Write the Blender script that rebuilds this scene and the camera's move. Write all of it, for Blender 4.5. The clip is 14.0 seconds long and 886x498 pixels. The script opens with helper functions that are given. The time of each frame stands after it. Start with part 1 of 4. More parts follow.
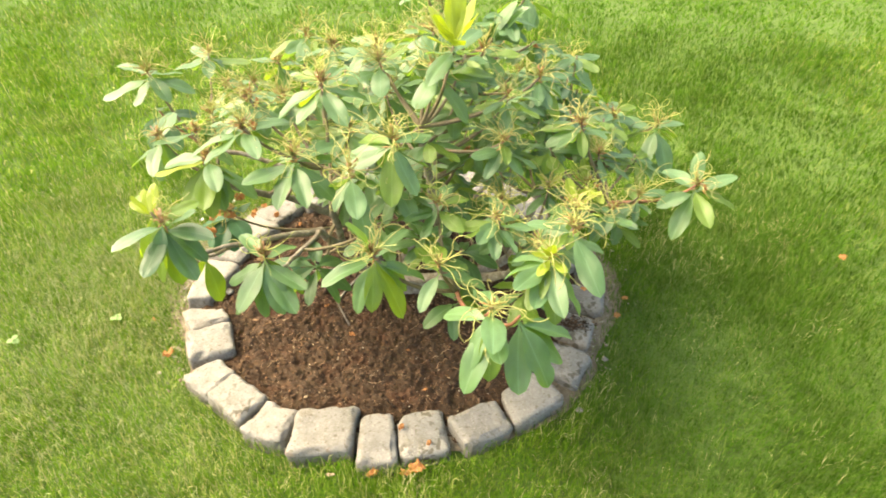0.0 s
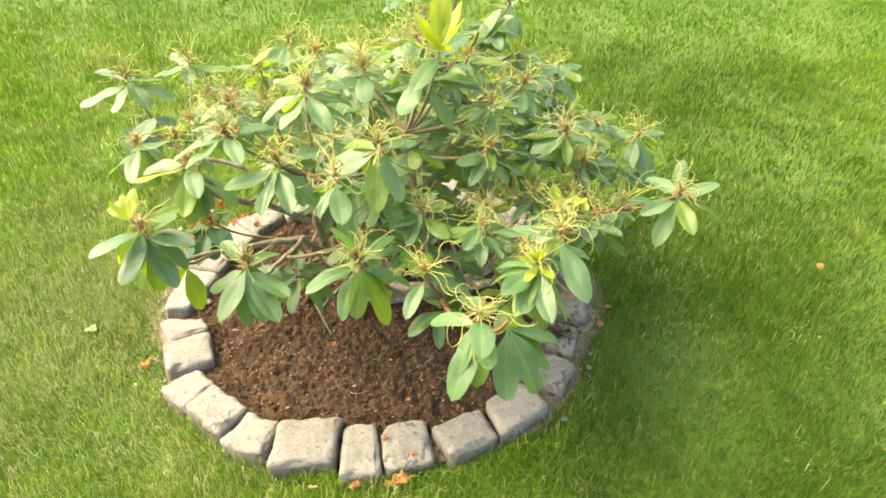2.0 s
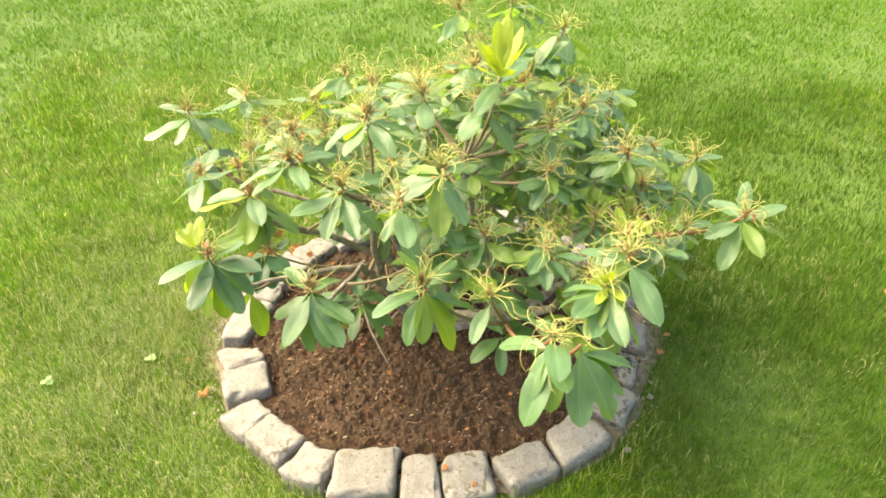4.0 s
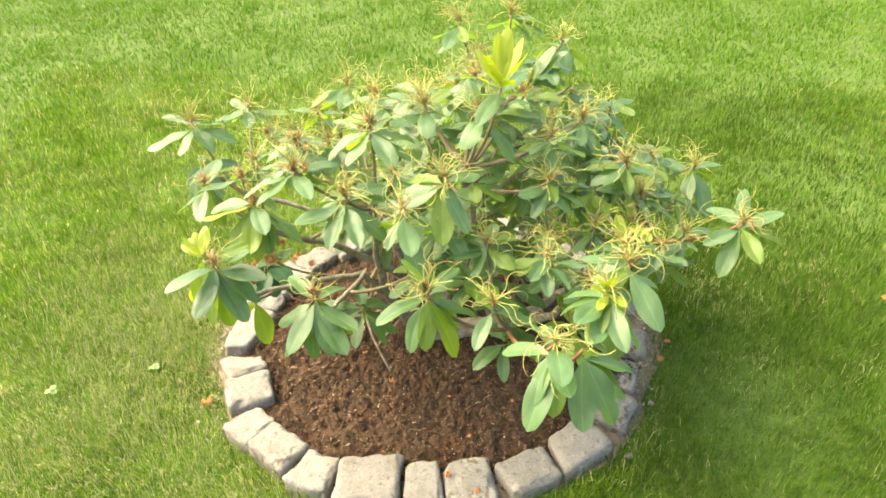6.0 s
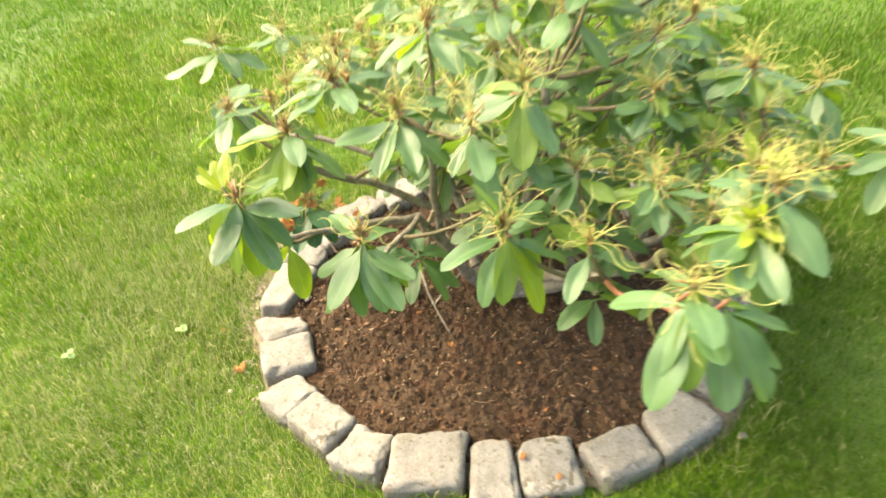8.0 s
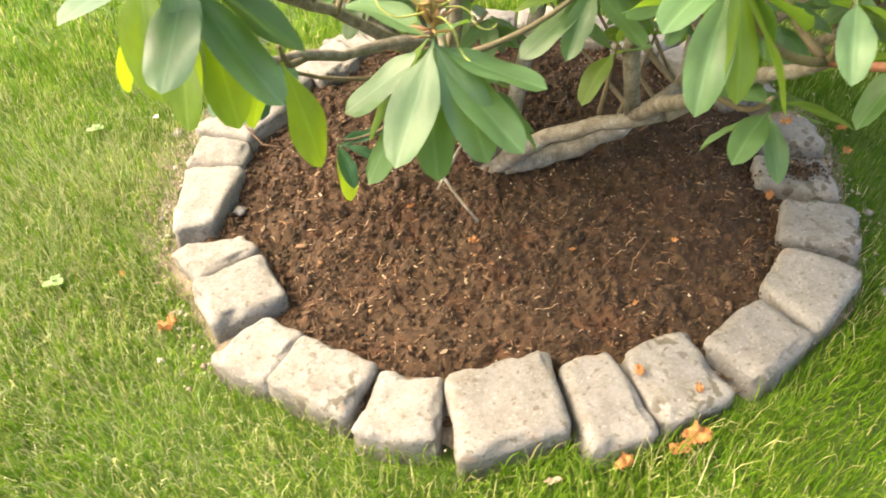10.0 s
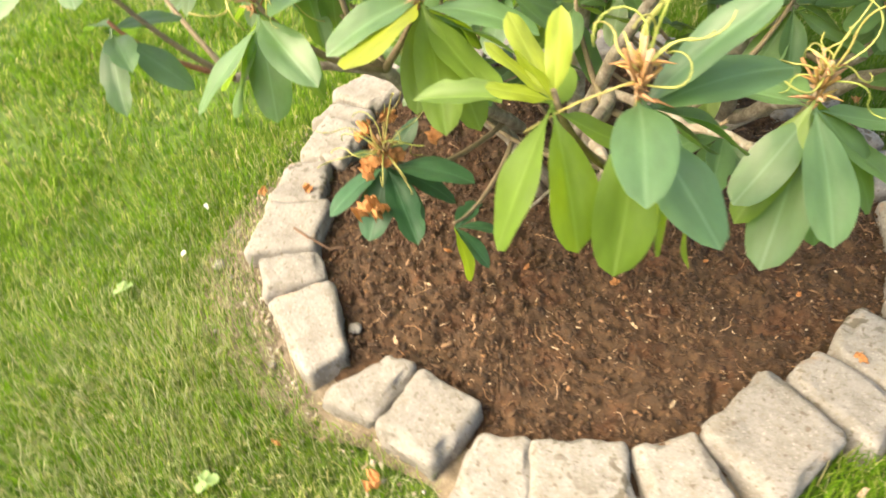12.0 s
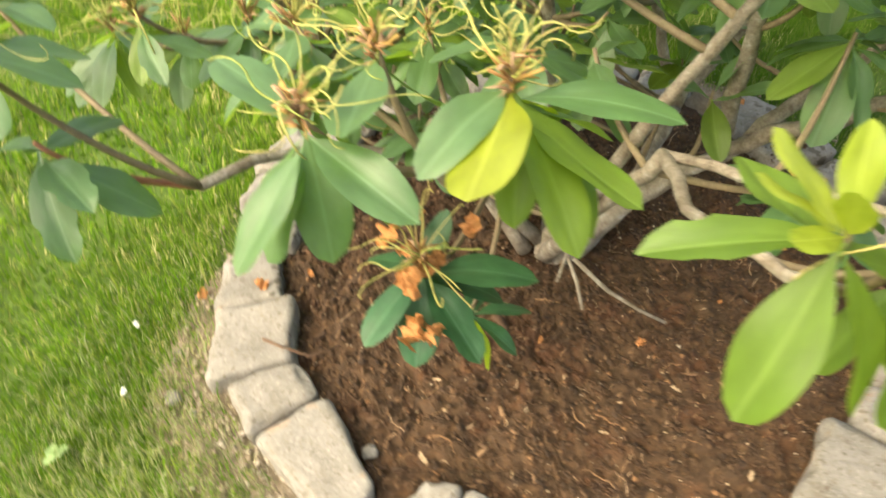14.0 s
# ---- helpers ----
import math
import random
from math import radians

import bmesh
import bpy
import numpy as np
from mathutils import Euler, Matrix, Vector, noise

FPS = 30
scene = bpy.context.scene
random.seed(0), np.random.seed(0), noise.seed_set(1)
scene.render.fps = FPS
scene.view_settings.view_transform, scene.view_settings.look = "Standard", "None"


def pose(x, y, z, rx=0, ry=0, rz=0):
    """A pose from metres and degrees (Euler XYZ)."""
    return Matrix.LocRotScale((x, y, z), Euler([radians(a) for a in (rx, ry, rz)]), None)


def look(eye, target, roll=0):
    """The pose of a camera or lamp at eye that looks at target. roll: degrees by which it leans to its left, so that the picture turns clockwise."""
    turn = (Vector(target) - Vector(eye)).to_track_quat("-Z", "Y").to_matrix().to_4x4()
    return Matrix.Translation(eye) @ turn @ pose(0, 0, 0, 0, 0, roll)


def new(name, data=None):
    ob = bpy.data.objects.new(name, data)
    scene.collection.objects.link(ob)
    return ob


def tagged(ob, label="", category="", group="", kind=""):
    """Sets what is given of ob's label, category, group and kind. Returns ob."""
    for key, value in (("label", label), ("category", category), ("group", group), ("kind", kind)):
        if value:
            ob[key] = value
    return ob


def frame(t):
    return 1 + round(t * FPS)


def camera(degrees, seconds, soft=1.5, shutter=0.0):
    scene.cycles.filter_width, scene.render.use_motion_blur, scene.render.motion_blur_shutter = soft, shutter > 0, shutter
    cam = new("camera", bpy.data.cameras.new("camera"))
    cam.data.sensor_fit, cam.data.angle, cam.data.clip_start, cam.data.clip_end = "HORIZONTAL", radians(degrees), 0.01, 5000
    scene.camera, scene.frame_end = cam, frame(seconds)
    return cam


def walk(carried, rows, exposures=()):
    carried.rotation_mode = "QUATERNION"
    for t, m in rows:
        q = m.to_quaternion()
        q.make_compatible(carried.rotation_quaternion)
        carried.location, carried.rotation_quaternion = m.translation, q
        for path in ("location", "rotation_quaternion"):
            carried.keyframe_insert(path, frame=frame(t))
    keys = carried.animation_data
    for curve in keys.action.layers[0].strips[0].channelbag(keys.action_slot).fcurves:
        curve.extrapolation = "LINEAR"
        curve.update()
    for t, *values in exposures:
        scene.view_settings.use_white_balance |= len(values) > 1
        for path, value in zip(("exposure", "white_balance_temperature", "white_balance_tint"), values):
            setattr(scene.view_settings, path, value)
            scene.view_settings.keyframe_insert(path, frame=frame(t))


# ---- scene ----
cam = camera(65.9, 14.0, soft=1.7, shutter=0.5)
PATH = [
    (0, (0.173, 0.129, 1.693), (0.087, 1.667, 0.417), 0.9),
    (0.5, (0.173, 0.126, 1.688), (0.165, 1.692, 0.443), 3.1),
    (1, (0.143, 0.102, 1.689), (0.152, 1.735, 0.534), 4.0),
    (1.5, (0.179, 0.137, 1.682), (0.135, 1.701, 0.436), 2.0),
    (2, (0.155, 0.127, 1.67), (0.132, 1.695, 0.427), 2.3),
    (2.5, (0.134, 0.135, 1.66), (0.044, 1.687, 0.402), -0.0),
    (3, (0.134, 0.129, 1.642), (0.017, 1.718, 0.434), -0.9),
    (3.5, (0.093, 0.127, 1.645), (-0.011, 1.724, 0.445), -0.2),
    (3.7, (0.089, 0.124, 1.642), (-0.039, 1.737, 0.466), -0.4),
    (5.8, (0.083, 0.099, 1.657), (-0.04, 1.737, 0.517), -0.6),
    (6, (0.081, 0.101, 1.652), (-0.044, 1.738, 0.511), -0.6),
    (6.5, (0.069, 0.094, 1.656), (-0.051, 1.748, 0.538), -0.9),
    (7, (0.045, 0.077, 1.654), (-0.035, 1.734, 0.536), -0.5),
    (7.5, (0.049, 0.124, 1.592), (-0.081, 1.733, 0.412), -1.1),
    (8, (-0.003, 0.329, 1.4), (-0.253, 1.9, 0.188), -3.8),
    (8.2, (-0.065, 0.424, 1.303), (-0.216, 1.992, 0.071), -2.2),
    (10.3, (-0.434, 0.692, 0.953), (-0.256, 2.108, -0.449), -1.6),
    (10.5, (-0.472, 0.698, 0.966), (-0.331, 2.105, -0.448), -3.8),
    (11, (-0.638, 0.858, 0.942), (-0.225, 2.209, -0.473), -3.9),
    (11.5, (-0.799, 0.953, 0.952), (-0.275, 2.274, -0.456), -3.7),
    (12, (-0.871, 0.995, 1.008), (-0.263, 2.316, -0.365), -6.5),
    (12.5, (-0.933, 1.145, 0.987), (-0.21, 2.46, -0.334), -11.7),
    (13, (-0.962, 1.313, 0.966), (-0.086, 2.541, -0.347), -10.9),
    (13.5, (-0.994, 1.397, 0.979), (0.036, 2.537, -0.301), -9.4),
    (14, (-0.949, 1.312, 0.998), (-0.004, 2.423, -0.37), -4.5),
]
walk(cam, [(t, look(eye, target, roll)) for t, eye, target, roll in PATH],
     exposures=[(0.0, 2.38, 7950, 4), (8.2, 2.42, 7950, 4), (10.3, 2.38, 7750, 10), (12.0, 2.18, 7750, 8), (14.0, 1.92, 7750, 4)])

# ---------------------------------------------------------------- light
SUN_FROM = Vector((-0.63, 0.14, 0.75)).normalized()
world = bpy.data.worlds.new("sky")
world.use_nodes = True
scene.world = world
wn, wl = world.node_tree.nodes, world.node_tree.links
sky = wn.new("ShaderNodeTexSky")
sky.sky_type = "NISHITA"
sky.sun_disc = False
sky.sun_elevation = math.asin(SUN_FROM.z)
sky.sun_rotation = math.atan2(SUN_FROM.x, SUN_FROM.y)
sky.air_density, sky.dust_density = 1.0, 7.0
wl.new(sky.outputs[0], wn["Background"].inputs[0])
wn["Background"].inputs[1].default_value = 0.15
sun_data = bpy.data.lights.new("sun", "SUN")
sun_data.energy, sun_data.angle, sun_data.color = 0.92, radians(62.0), (1.0, 0.93, 0.72)
sun = new("sun", sun_data)
sun.matrix_world = look(SUN_FROM * 20, (0, 0, 0))


# ---------------------------------------------------------------- materials
def material(name):
    m = bpy.data.materials.new(name)
    m.use_nodes = True
    t = m.node_tree
    return m, t.nodes, t.links, t.nodes["Principled BSDF"]


def node(nodes, kind, **inputs):
    n = nodes.new(kind)
    for key, value in inputs.items():
        n.inputs[key.replace("_", " ")].default_value = value
    return n


def noise_tex(nodes, links, scale, detail=4.0, rough=0.6, coords="Object"):
    c = nodes.new("ShaderNodeTexCoord")
    n = node(nodes, "ShaderNodeTexNoise", Scale=scale, Detail=detail, Roughness=rough)
    links.new(c.outputs[coords], n.inputs["Vector"])
    return n.outputs["Fac"]


def ramp(nodes, links, fac, *stops):
    r = nodes.new("ShaderNodeValToRGB")
    e = r.color_ramp.elements
    while len(e) < len(stops):
        e.new(0.5)
    for k, (at, colour) in zip(e, stops):
        k.position, k.color = at, (*colour, 1)
    links.new(fac, r.inputs[0])
    return r.outputs[0]


def mix(nodes, links, fac, a, b, mode="MIX"):
    m = nodes.new("ShaderNodeMix")
    m.data_type, m.blend_type = "RGBA", mode
    for value, socket in ((fac, m.inputs[0]), (a, m.inputs[6]), (b, m.inputs[7])):
        if isinstance(value, (float, int)):
            socket.default_value = value
        elif isinstance(value, tuple):
            socket.default_value = (*value, 1)
        else:
            links.new(value, socket)
    return m.outputs[2]


def bump(nodes, links, height, strength, distance, normal_in):
    b = node(nodes, "ShaderNodeBump", Strength=strength, Distance=distance)
    links.new(height, b.inputs["Height"])
    links.new(b.outputs[0], normal_in)


def scaled(nodes, links, fac, low, high, to_low=0.0, to_high=1.0):
    r = nodes.new("ShaderNodeMapRange")
    for i, v in ((1, low), (2, high), (3, to_low), (4, to_high)):
        r.inputs[i].default_value = v
    links.new(fac, r.inputs[0])
    return r.outputs[0]


def see_through(m, nodes, links, bsdf, colour, share):
    """Thin leaf: part of the light goes through."""
    tr = nodes.new("ShaderNodeBsdfTranslucent")
    links.new(colour, tr.inputs[0])
    sh = node(nodes, "ShaderNodeMixShader", Fac=share)
    links.new(bsdf.outputs[0], sh.inputs[1])
    links.new(tr.outputs[0], sh.inputs[2])
    links.new(sh.outputs[0], nodes["Material Output"].inputs[0])


def leaf_material(name, dark, light, through_colour, rough=0.42, share=0.35, gloss=0.74):
    m, n, l, b = material(name)
    info = n.new("ShaderNodeObjectInfo")
    uv = n.new("ShaderNodeUVMap")
    sep = n.new("ShaderNodeSeparateXYZ")
    l.new(uv.outputs[0], sep.inputs[0])
    mid = n.new("ShaderNodeMath")
    mid.operation = "ABSOLUTE"
    l.new(sep.outputs[0], mid.inputs[0])
    rib = scaled(n, l, mid.outputs[0], 0.02, 0.075, 1.0, 0.0)
    blotch = noise_tex(n, l, 3.0, 5.0)
    base = mix(n, l, info.outputs["Random"], dark, light)
    tone = scaled(n, l, blotch, 0.3, 0.7, 0.72, 1.22)
    hsv = n.new("ShaderNodeHueSaturation")
    l.new(base, hsv.inputs["Color"])
    l.new(tone, hsv.inputs["Value"])
    fade = n.new("ShaderNodeMath")
    fade.operation = "MULTIPLY"
    fade.inputs[1].default_value = 0.45
    l.new(rib, fade.inputs[0])
    col = mix(n, l, fade.outputs[0], hsv.outputs[0], tuple(min(1, 1.5 * c + 0.05) for c in light))
    l.new(col, b.inputs["Base Color"])
    b.inputs["Roughness"].default_value = rough
    b.inputs["Specular IOR Level"].default_value = gloss
    b.inputs["Coat Weight"].default_value = 0.28 * gloss
    b.inputs["Coat Roughness"].default_value = 0.55
    grain = noise_tex(n, l, 26.0, 3.0)
    both = n.new("ShaderNodeMath")
    both.operation = "MULTIPLY_ADD"
    both.inputs[1].default_value = 0.12
    l.new(grain, both.inputs[0])
    l.new(blotch, both.inputs[2])
    bump(n, l, both.outputs[0], 0.12, 0.02, b.inputs["Normal"])
    tc = mix(n, l, 0.25, through_colour, hsv.outputs[0])
    see_through(m, n, l, b, tc, share)
    return m


LEAF = leaf_material("leaf_green", (0.070, 0.154, 0.056), (0.108, 0.210, 0.084), (0.25, 0.42, 0.012), 0.46, 0.42)
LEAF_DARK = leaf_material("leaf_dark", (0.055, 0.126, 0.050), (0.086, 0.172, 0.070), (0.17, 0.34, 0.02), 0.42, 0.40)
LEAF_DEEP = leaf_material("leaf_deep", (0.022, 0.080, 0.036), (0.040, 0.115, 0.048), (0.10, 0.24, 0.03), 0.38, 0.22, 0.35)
LEAF_LIGHT = leaf_material("leaf_light", (0.110, 0.200, 0.028), (0.155, 0.255, 0.036), (0.30, 0.44, 0.015), 0.5, 0.50)
LEAF_YOUNG = leaf_material("leaf_young", (0.23, 0.315, 0.028), (0.30, 0.365, 0.04), (0.40, 0.50, 0.02), 0.5, 0.42)
LEAF_YELLOW = leaf_material("leaf_yellow", (0.24, 0.29, 0.02), (0.30, 0.33, 0.025), (0.42, 0.47, 0.02), 0.5, 0.45)


def plain(name, colours, scale, rough=0.8, bump_by=0.0, per="noise", share=0.0):
    m, n, l, b = material(name)
    if per == "island":
        g = n.new("ShaderNodeNewGeometry")
        fac = g.outputs["Random Per Island"]
    else:
        fac = noise_tex(n, l, scale, 6.0, 0.65)
    stops = [(i / (len(colours) - 1) if per == "island" else 0.25 + 0.5 * i / (len(colours) - 1), c) for i, c in enumerate(colours)]
    col = ramp(n, l, fac, *stops)
    fine = noise_tex(n, l, scale * 7, 4.0)
    tone = scaled(n, l, fine, 0.25, 0.75, 0.7, 1.25)
    hsv = n.new("ShaderNodeHueSaturation")
    l.new(col, hsv.inputs["Color"])
    l.new(tone, hsv.inputs["Value"])
    l.new(hsv.outputs[0], b.inputs["Base Color"])
    b.inputs["Roughness"].default_value = rough
    if bump_by:
        bump(n, l, fine, 0.8, bump_by, b.inputs["Normal"])
    if share:
        see_through(m, n, l, b, hsv.outputs[0], share)
    return m


BARK = plain("bark", [(0.095, 0.076, 0.054), (0.20, 0.165, 0.125), (0.30, 0.268, 0.222), (0.50, 0.49, 0.45)], 38, 0.9, 0.006)
TWIG = plain("twig_bark", [(0.10, 0.076, 0.045), (0.19, 0.145, 0.088), (0.15, 0.135, 0.070)], 60, 0.7, 0.001)
TWIG_RED = plain("twig_red", [(0.22, 0.08, 0.05), (0.35, 0.16, 0.09)], 60, 0.6, 0.001)
TWIG_BROWN = plain("twig_brown", [(0.085, 0.048, 0.028), (0.17, 0.095, 0.055)], 60, 0.7, 0.001)
STALK = plain("stalk", [(0.36, 0.38, 0.09), (0.47, 0.48, 0.17), (0.44, 0.42, 0.13), (0.30, 0.37, 0.08), (0.38, 0.32, 0.11), (0.42, 0.42, 0.12)], 50, 0.55, 0.0, "island", 0.2)
BRACT = plain("bract", [(0.26, 0.13, 0.05), (0.38, 0.21, 0.09), (0.46, 0.31, 0.20), (0.34, 0.18, 0.06), (0.42, 0.28, 0.08), (0.30, 0.16, 0.08)], 80, 0.75, 0.001, "island", 0.15)
PETAL = plain("dried_petal", [(0.30, 0.12, 0.04), (0.50, 0.23, 0.085), (0.39, 0.165, 0.055)], 60, 0.8, 0.002, "noise", 0.2)
CHIP = plain("mulch_chip", [(0.028, 0.015, 0.008), (0.055, 0.030, 0.014), (0.04, 0.021, 0.010), (0.085, 0.046, 0.022), (0.035, 0.018, 0.009), (0.10, 0.056, 0.027), (0.045, 0.024, 0.012), (0.08, 0.044, 0.021), (0.08, 0.042, 0.021), (0.05, 0.026, 0.013), (0.10, 0.054, 0.027), (0.20, 0.12, 0.065)], 120, 0.9, 0.001, "island")
PALE_CHIP = plain("pale_chip", [(0.30, 0.21, 0.13), (0.44, 0.34, 0.23), (0.36, 0.26, 0.16)], 120, 0.85, 0.001, "noise")
FIBRE = plain("root_fibre", [(0.22, 0.11, 0.05), (0.36, 0.22, 0.12), (0.16, 0.08, 0.035), (0.50, 0.38, 0.26), (0.28, 0.14, 0.065)], 60, 0.9, 0.0, "island")
FLECK = plain("pale_fleck", [(0.32, 0.22, 0.13), (0.50, 0.42, 0.32), (0.40, 0.29, 0.17), (0.58, 0.52, 0.44)], 120, 0.85, 0.0, "island")
GRIT = plain("grit", [(0.20, 0.16, 0.11), (0.34, 0.30, 0.24), (0.26, 0.20, 0.14), (0.42, 0.38, 0.32), (0.16, 0.12, 0.08)], 120, 0.9, 0.0, "island")
WHITE = plain("white_petal", [(0.75, 0.76, 0.74), (0.85, 0.85, 0.82)], 90, 0.6)


def stone_material(name, lichen):
    m, n, l, b = material(name)
    info = n.new("ShaderNodeObjectInfo")
    big = noise_tex(n, l, 14, 8.0, 0.75)
    col = ramp(n, l, big, (0.30, (0.135, 0.118, 0.091)), (0.44, (0.174, 0.165, 0.150)), (0.57, (0.217, 0.208, 0.194)), (0.72, (0.186, 0.171, 0.150)))
    fine = noise_tex(n, l, 160, 5.0, 0.7)
    col = mix(n, l, scaled(n, l, fine, 0.34, 0.46, 0.7, 0.0), col, (0.15, 0.125, 0.09))
    col = mix(n, l, scaled(n, l, fine, 0.58, 0.68, 0.0, 0.6), col, (0.40, 0.375, 0.33))
    rust = noise_tex(n, l, 17, 3.0, 0.5)
    col = mix(n, l, scaled(n, l, rust, 0.64, 0.74, 0.0, 0.28), col, (0.45, 0.24, 0.10))
    pits = noise_tex(n, l, 95, 2.0, 0.5)
    col = mix(n, l, scaled(n, l, pits, 0.62, 0.68, 0.0, 0.7), col, (0.10, 0.083, 0.058))
    if lichen:
        spots = noise_tex(n, l, 38, 3.0, 0.55)
        where = noise_tex(n, l, 8, 2.0, 0.5)
        s = n.new("ShaderNodeMath")
        s.operation = "MULTIPLY"
        l.new(scaled(n, l, spots, 0.54, 0.60), s.inputs[0])
        l.new(scaled(n, l, where, 0.42, 0.52, 0.0, 0.85), s.inputs[1])
        col = mix(n, l, s.outputs[0], col, (0.085, 0.075, 0.055))
    tone = scaled(n, l, info.outputs["Random"], 0, 1, 0.92, 1.10)
    hsv = n.new("ShaderNodeHueSaturation")
    l.new(col, hsv.inputs["Color"])
    l.new(tone, hsv.inputs["Value"])
    l.new(hsv.outputs[0], b.inputs["Base Color"])
    b.inputs["Roughness"].default_value = 0.93
    b.inputs["Specular IOR Level"].default_value = 0.25
    h = n.new("ShaderNodeMath")
    h.operation = "MULTIPLY_ADD"
    h.inputs[1].default_value = 0.35
    l.new(fine, h.inputs[0])
    mid = noise_tex(n, l, 45, 5.0, 0.65)
    l.new(mid, h.inputs[2])
    bump(n, l, h.outputs[0], 0.5, 0.010, b.inputs["Normal"])
    return m


STONE = stone_material("tumbled_stone", False)
STONE_LICHEN = stone_material("tumbled_stone_lichen", True)


def grass_material(name, even=False):
    m, n, l, b = material(name)
    g = n.new("ShaderNodeNewGeometry")
    pos = n.new("ShaderNodeTexCoord")
    patch = node(n, "ShaderNodeTexNoise", Scale=2.2, Detail=6.0, Roughness=0.68)
    l.new(pos.outputs["Object"], patch.inputs["Vector"])
    rnd = g.outputs["Random Per Island"]
    fresh = ramp(n, l, rnd, (0.0, (0.056, 0.148, 0.009)), (0.42, (0.098, 0.215, 0.013)), (0.76, (0.152, 0.270, 0.020)), (0.93, (0.25, 0.325, 0.055)), (1.0, (0.46, 0.43, 0.20)))
    if even:
        fresh = ramp(n, l, rnd, (0.0, (0.058, 0.150, 0.010)), (0.6, (0.082, 0.190, 0.013)), (1.0, (0.12, 0.22, 0.028)))
    dry = ramp(n, l, rnd, (0.0, (0.085, 0.180, 0.011)), (0.4, (0.135, 0.245, 0.020)), (0.75, (0.22, 0.29, 0.06)), (1.0, (0.48, 0.43, 0.22)))
    col = mix(n, l, scaled(n, l, patch.outputs["Fac"], 0.46, 0.66), fresh, dry)
    # east of the bed blades darken: denser turf, with soft shade painted in
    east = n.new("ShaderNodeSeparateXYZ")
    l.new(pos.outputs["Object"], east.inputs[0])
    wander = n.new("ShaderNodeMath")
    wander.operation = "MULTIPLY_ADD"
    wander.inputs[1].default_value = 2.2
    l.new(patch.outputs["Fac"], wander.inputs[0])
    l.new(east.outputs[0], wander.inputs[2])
    lush_shade = ramp(n, l, rnd, (0.0, (0.034, 0.092, 0.008)), (0.7, (0.062, 0.142, 0.012)), (1.0, (0.13, 0.19, 0.04)))
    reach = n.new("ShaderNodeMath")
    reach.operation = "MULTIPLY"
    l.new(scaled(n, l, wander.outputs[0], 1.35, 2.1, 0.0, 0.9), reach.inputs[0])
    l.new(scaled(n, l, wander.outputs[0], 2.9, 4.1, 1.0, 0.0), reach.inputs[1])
    col = mix(n, l, reach.outputs[0], col, lush_shade)
    tuft = node(n, "ShaderNodeTexNoise", Scale=7.0, Detail=4.0, Roughness=0.6)
    l.new(pos.outputs["Object"], tuft.inputs["Vector"])
    hsv = n.new("ShaderNodeHueSaturation")
    l.new(col, hsv.inputs["Color"])
    l.new(scaled(n, l, tuft.outputs["Fac"], 0.3, 0.7, 0.72, 1.22), hsv.inputs["Value"])
    col = hsv.outputs[0]
    l.new(col, b.inputs["Base Color"])
    b.inputs["Roughness"].default_value = 0.6
    b.inputs["Specular IOR Level"].default_value = 0.04
    # the stand as a whole catches the light from above, blade by blade only in part
    tip = n.new("ShaderNodeVectorMath")
    tip.operation = "MULTIPLY_ADD"
    tip.inputs[1].default_value, tip.inputs[2].default_value = (0.38, 0.38, 0.38), (0, 0, 0.62)
    l.new(g.outputs["Normal"], tip.inputs[0])
    unit = n.new("ShaderNodeVectorMath")
    unit.operation = "NORMALIZE"
    l.new(tip.outputs[0], unit.inputs[0])
    l.new(unit.outputs[0], b.inputs["Normal"])
    if even:
        col = mix(n, l, 0.75, col, fresh)
        l.new(col, b.inputs["Base Color"])
    see_through(m, n, l, b, col, 0.42)
    return m


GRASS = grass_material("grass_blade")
GRASS_FAR = grass_material("grass_far", True)
STRAW = plain("straw_blade", [(0.36, 0.38, 0.12), (0.50, 0.46, 0.21), (0.56, 0.52, 0.28), (0.42, 0.44, 0.15)], 40, 0.6, 0.0, "island", 0.3)
WISP = plain("wispy_blade", [(0.20, 0.27, 0.085), (0.29, 0.335, 0.15), (0.40, 0.41, 0.24), (0.25, 0.31, 0.11), (0.34, 0.34, 0.17)], 40, 0.6, 0.0, "island", 0.3)
GROUND = plain("lawn_earth", [(0.042, 0.080, 0.008), (0.060, 0.112, 0.011), (0.082, 0.130, 0.018)], 14, 0.95, 0.01)
EARTH = plain("bare_earth", [(0.11, 0.082, 0.052), (0.20, 0.16, 0.112), (0.29, 0.245, 0.185)], 40, 0.95, 0.008)


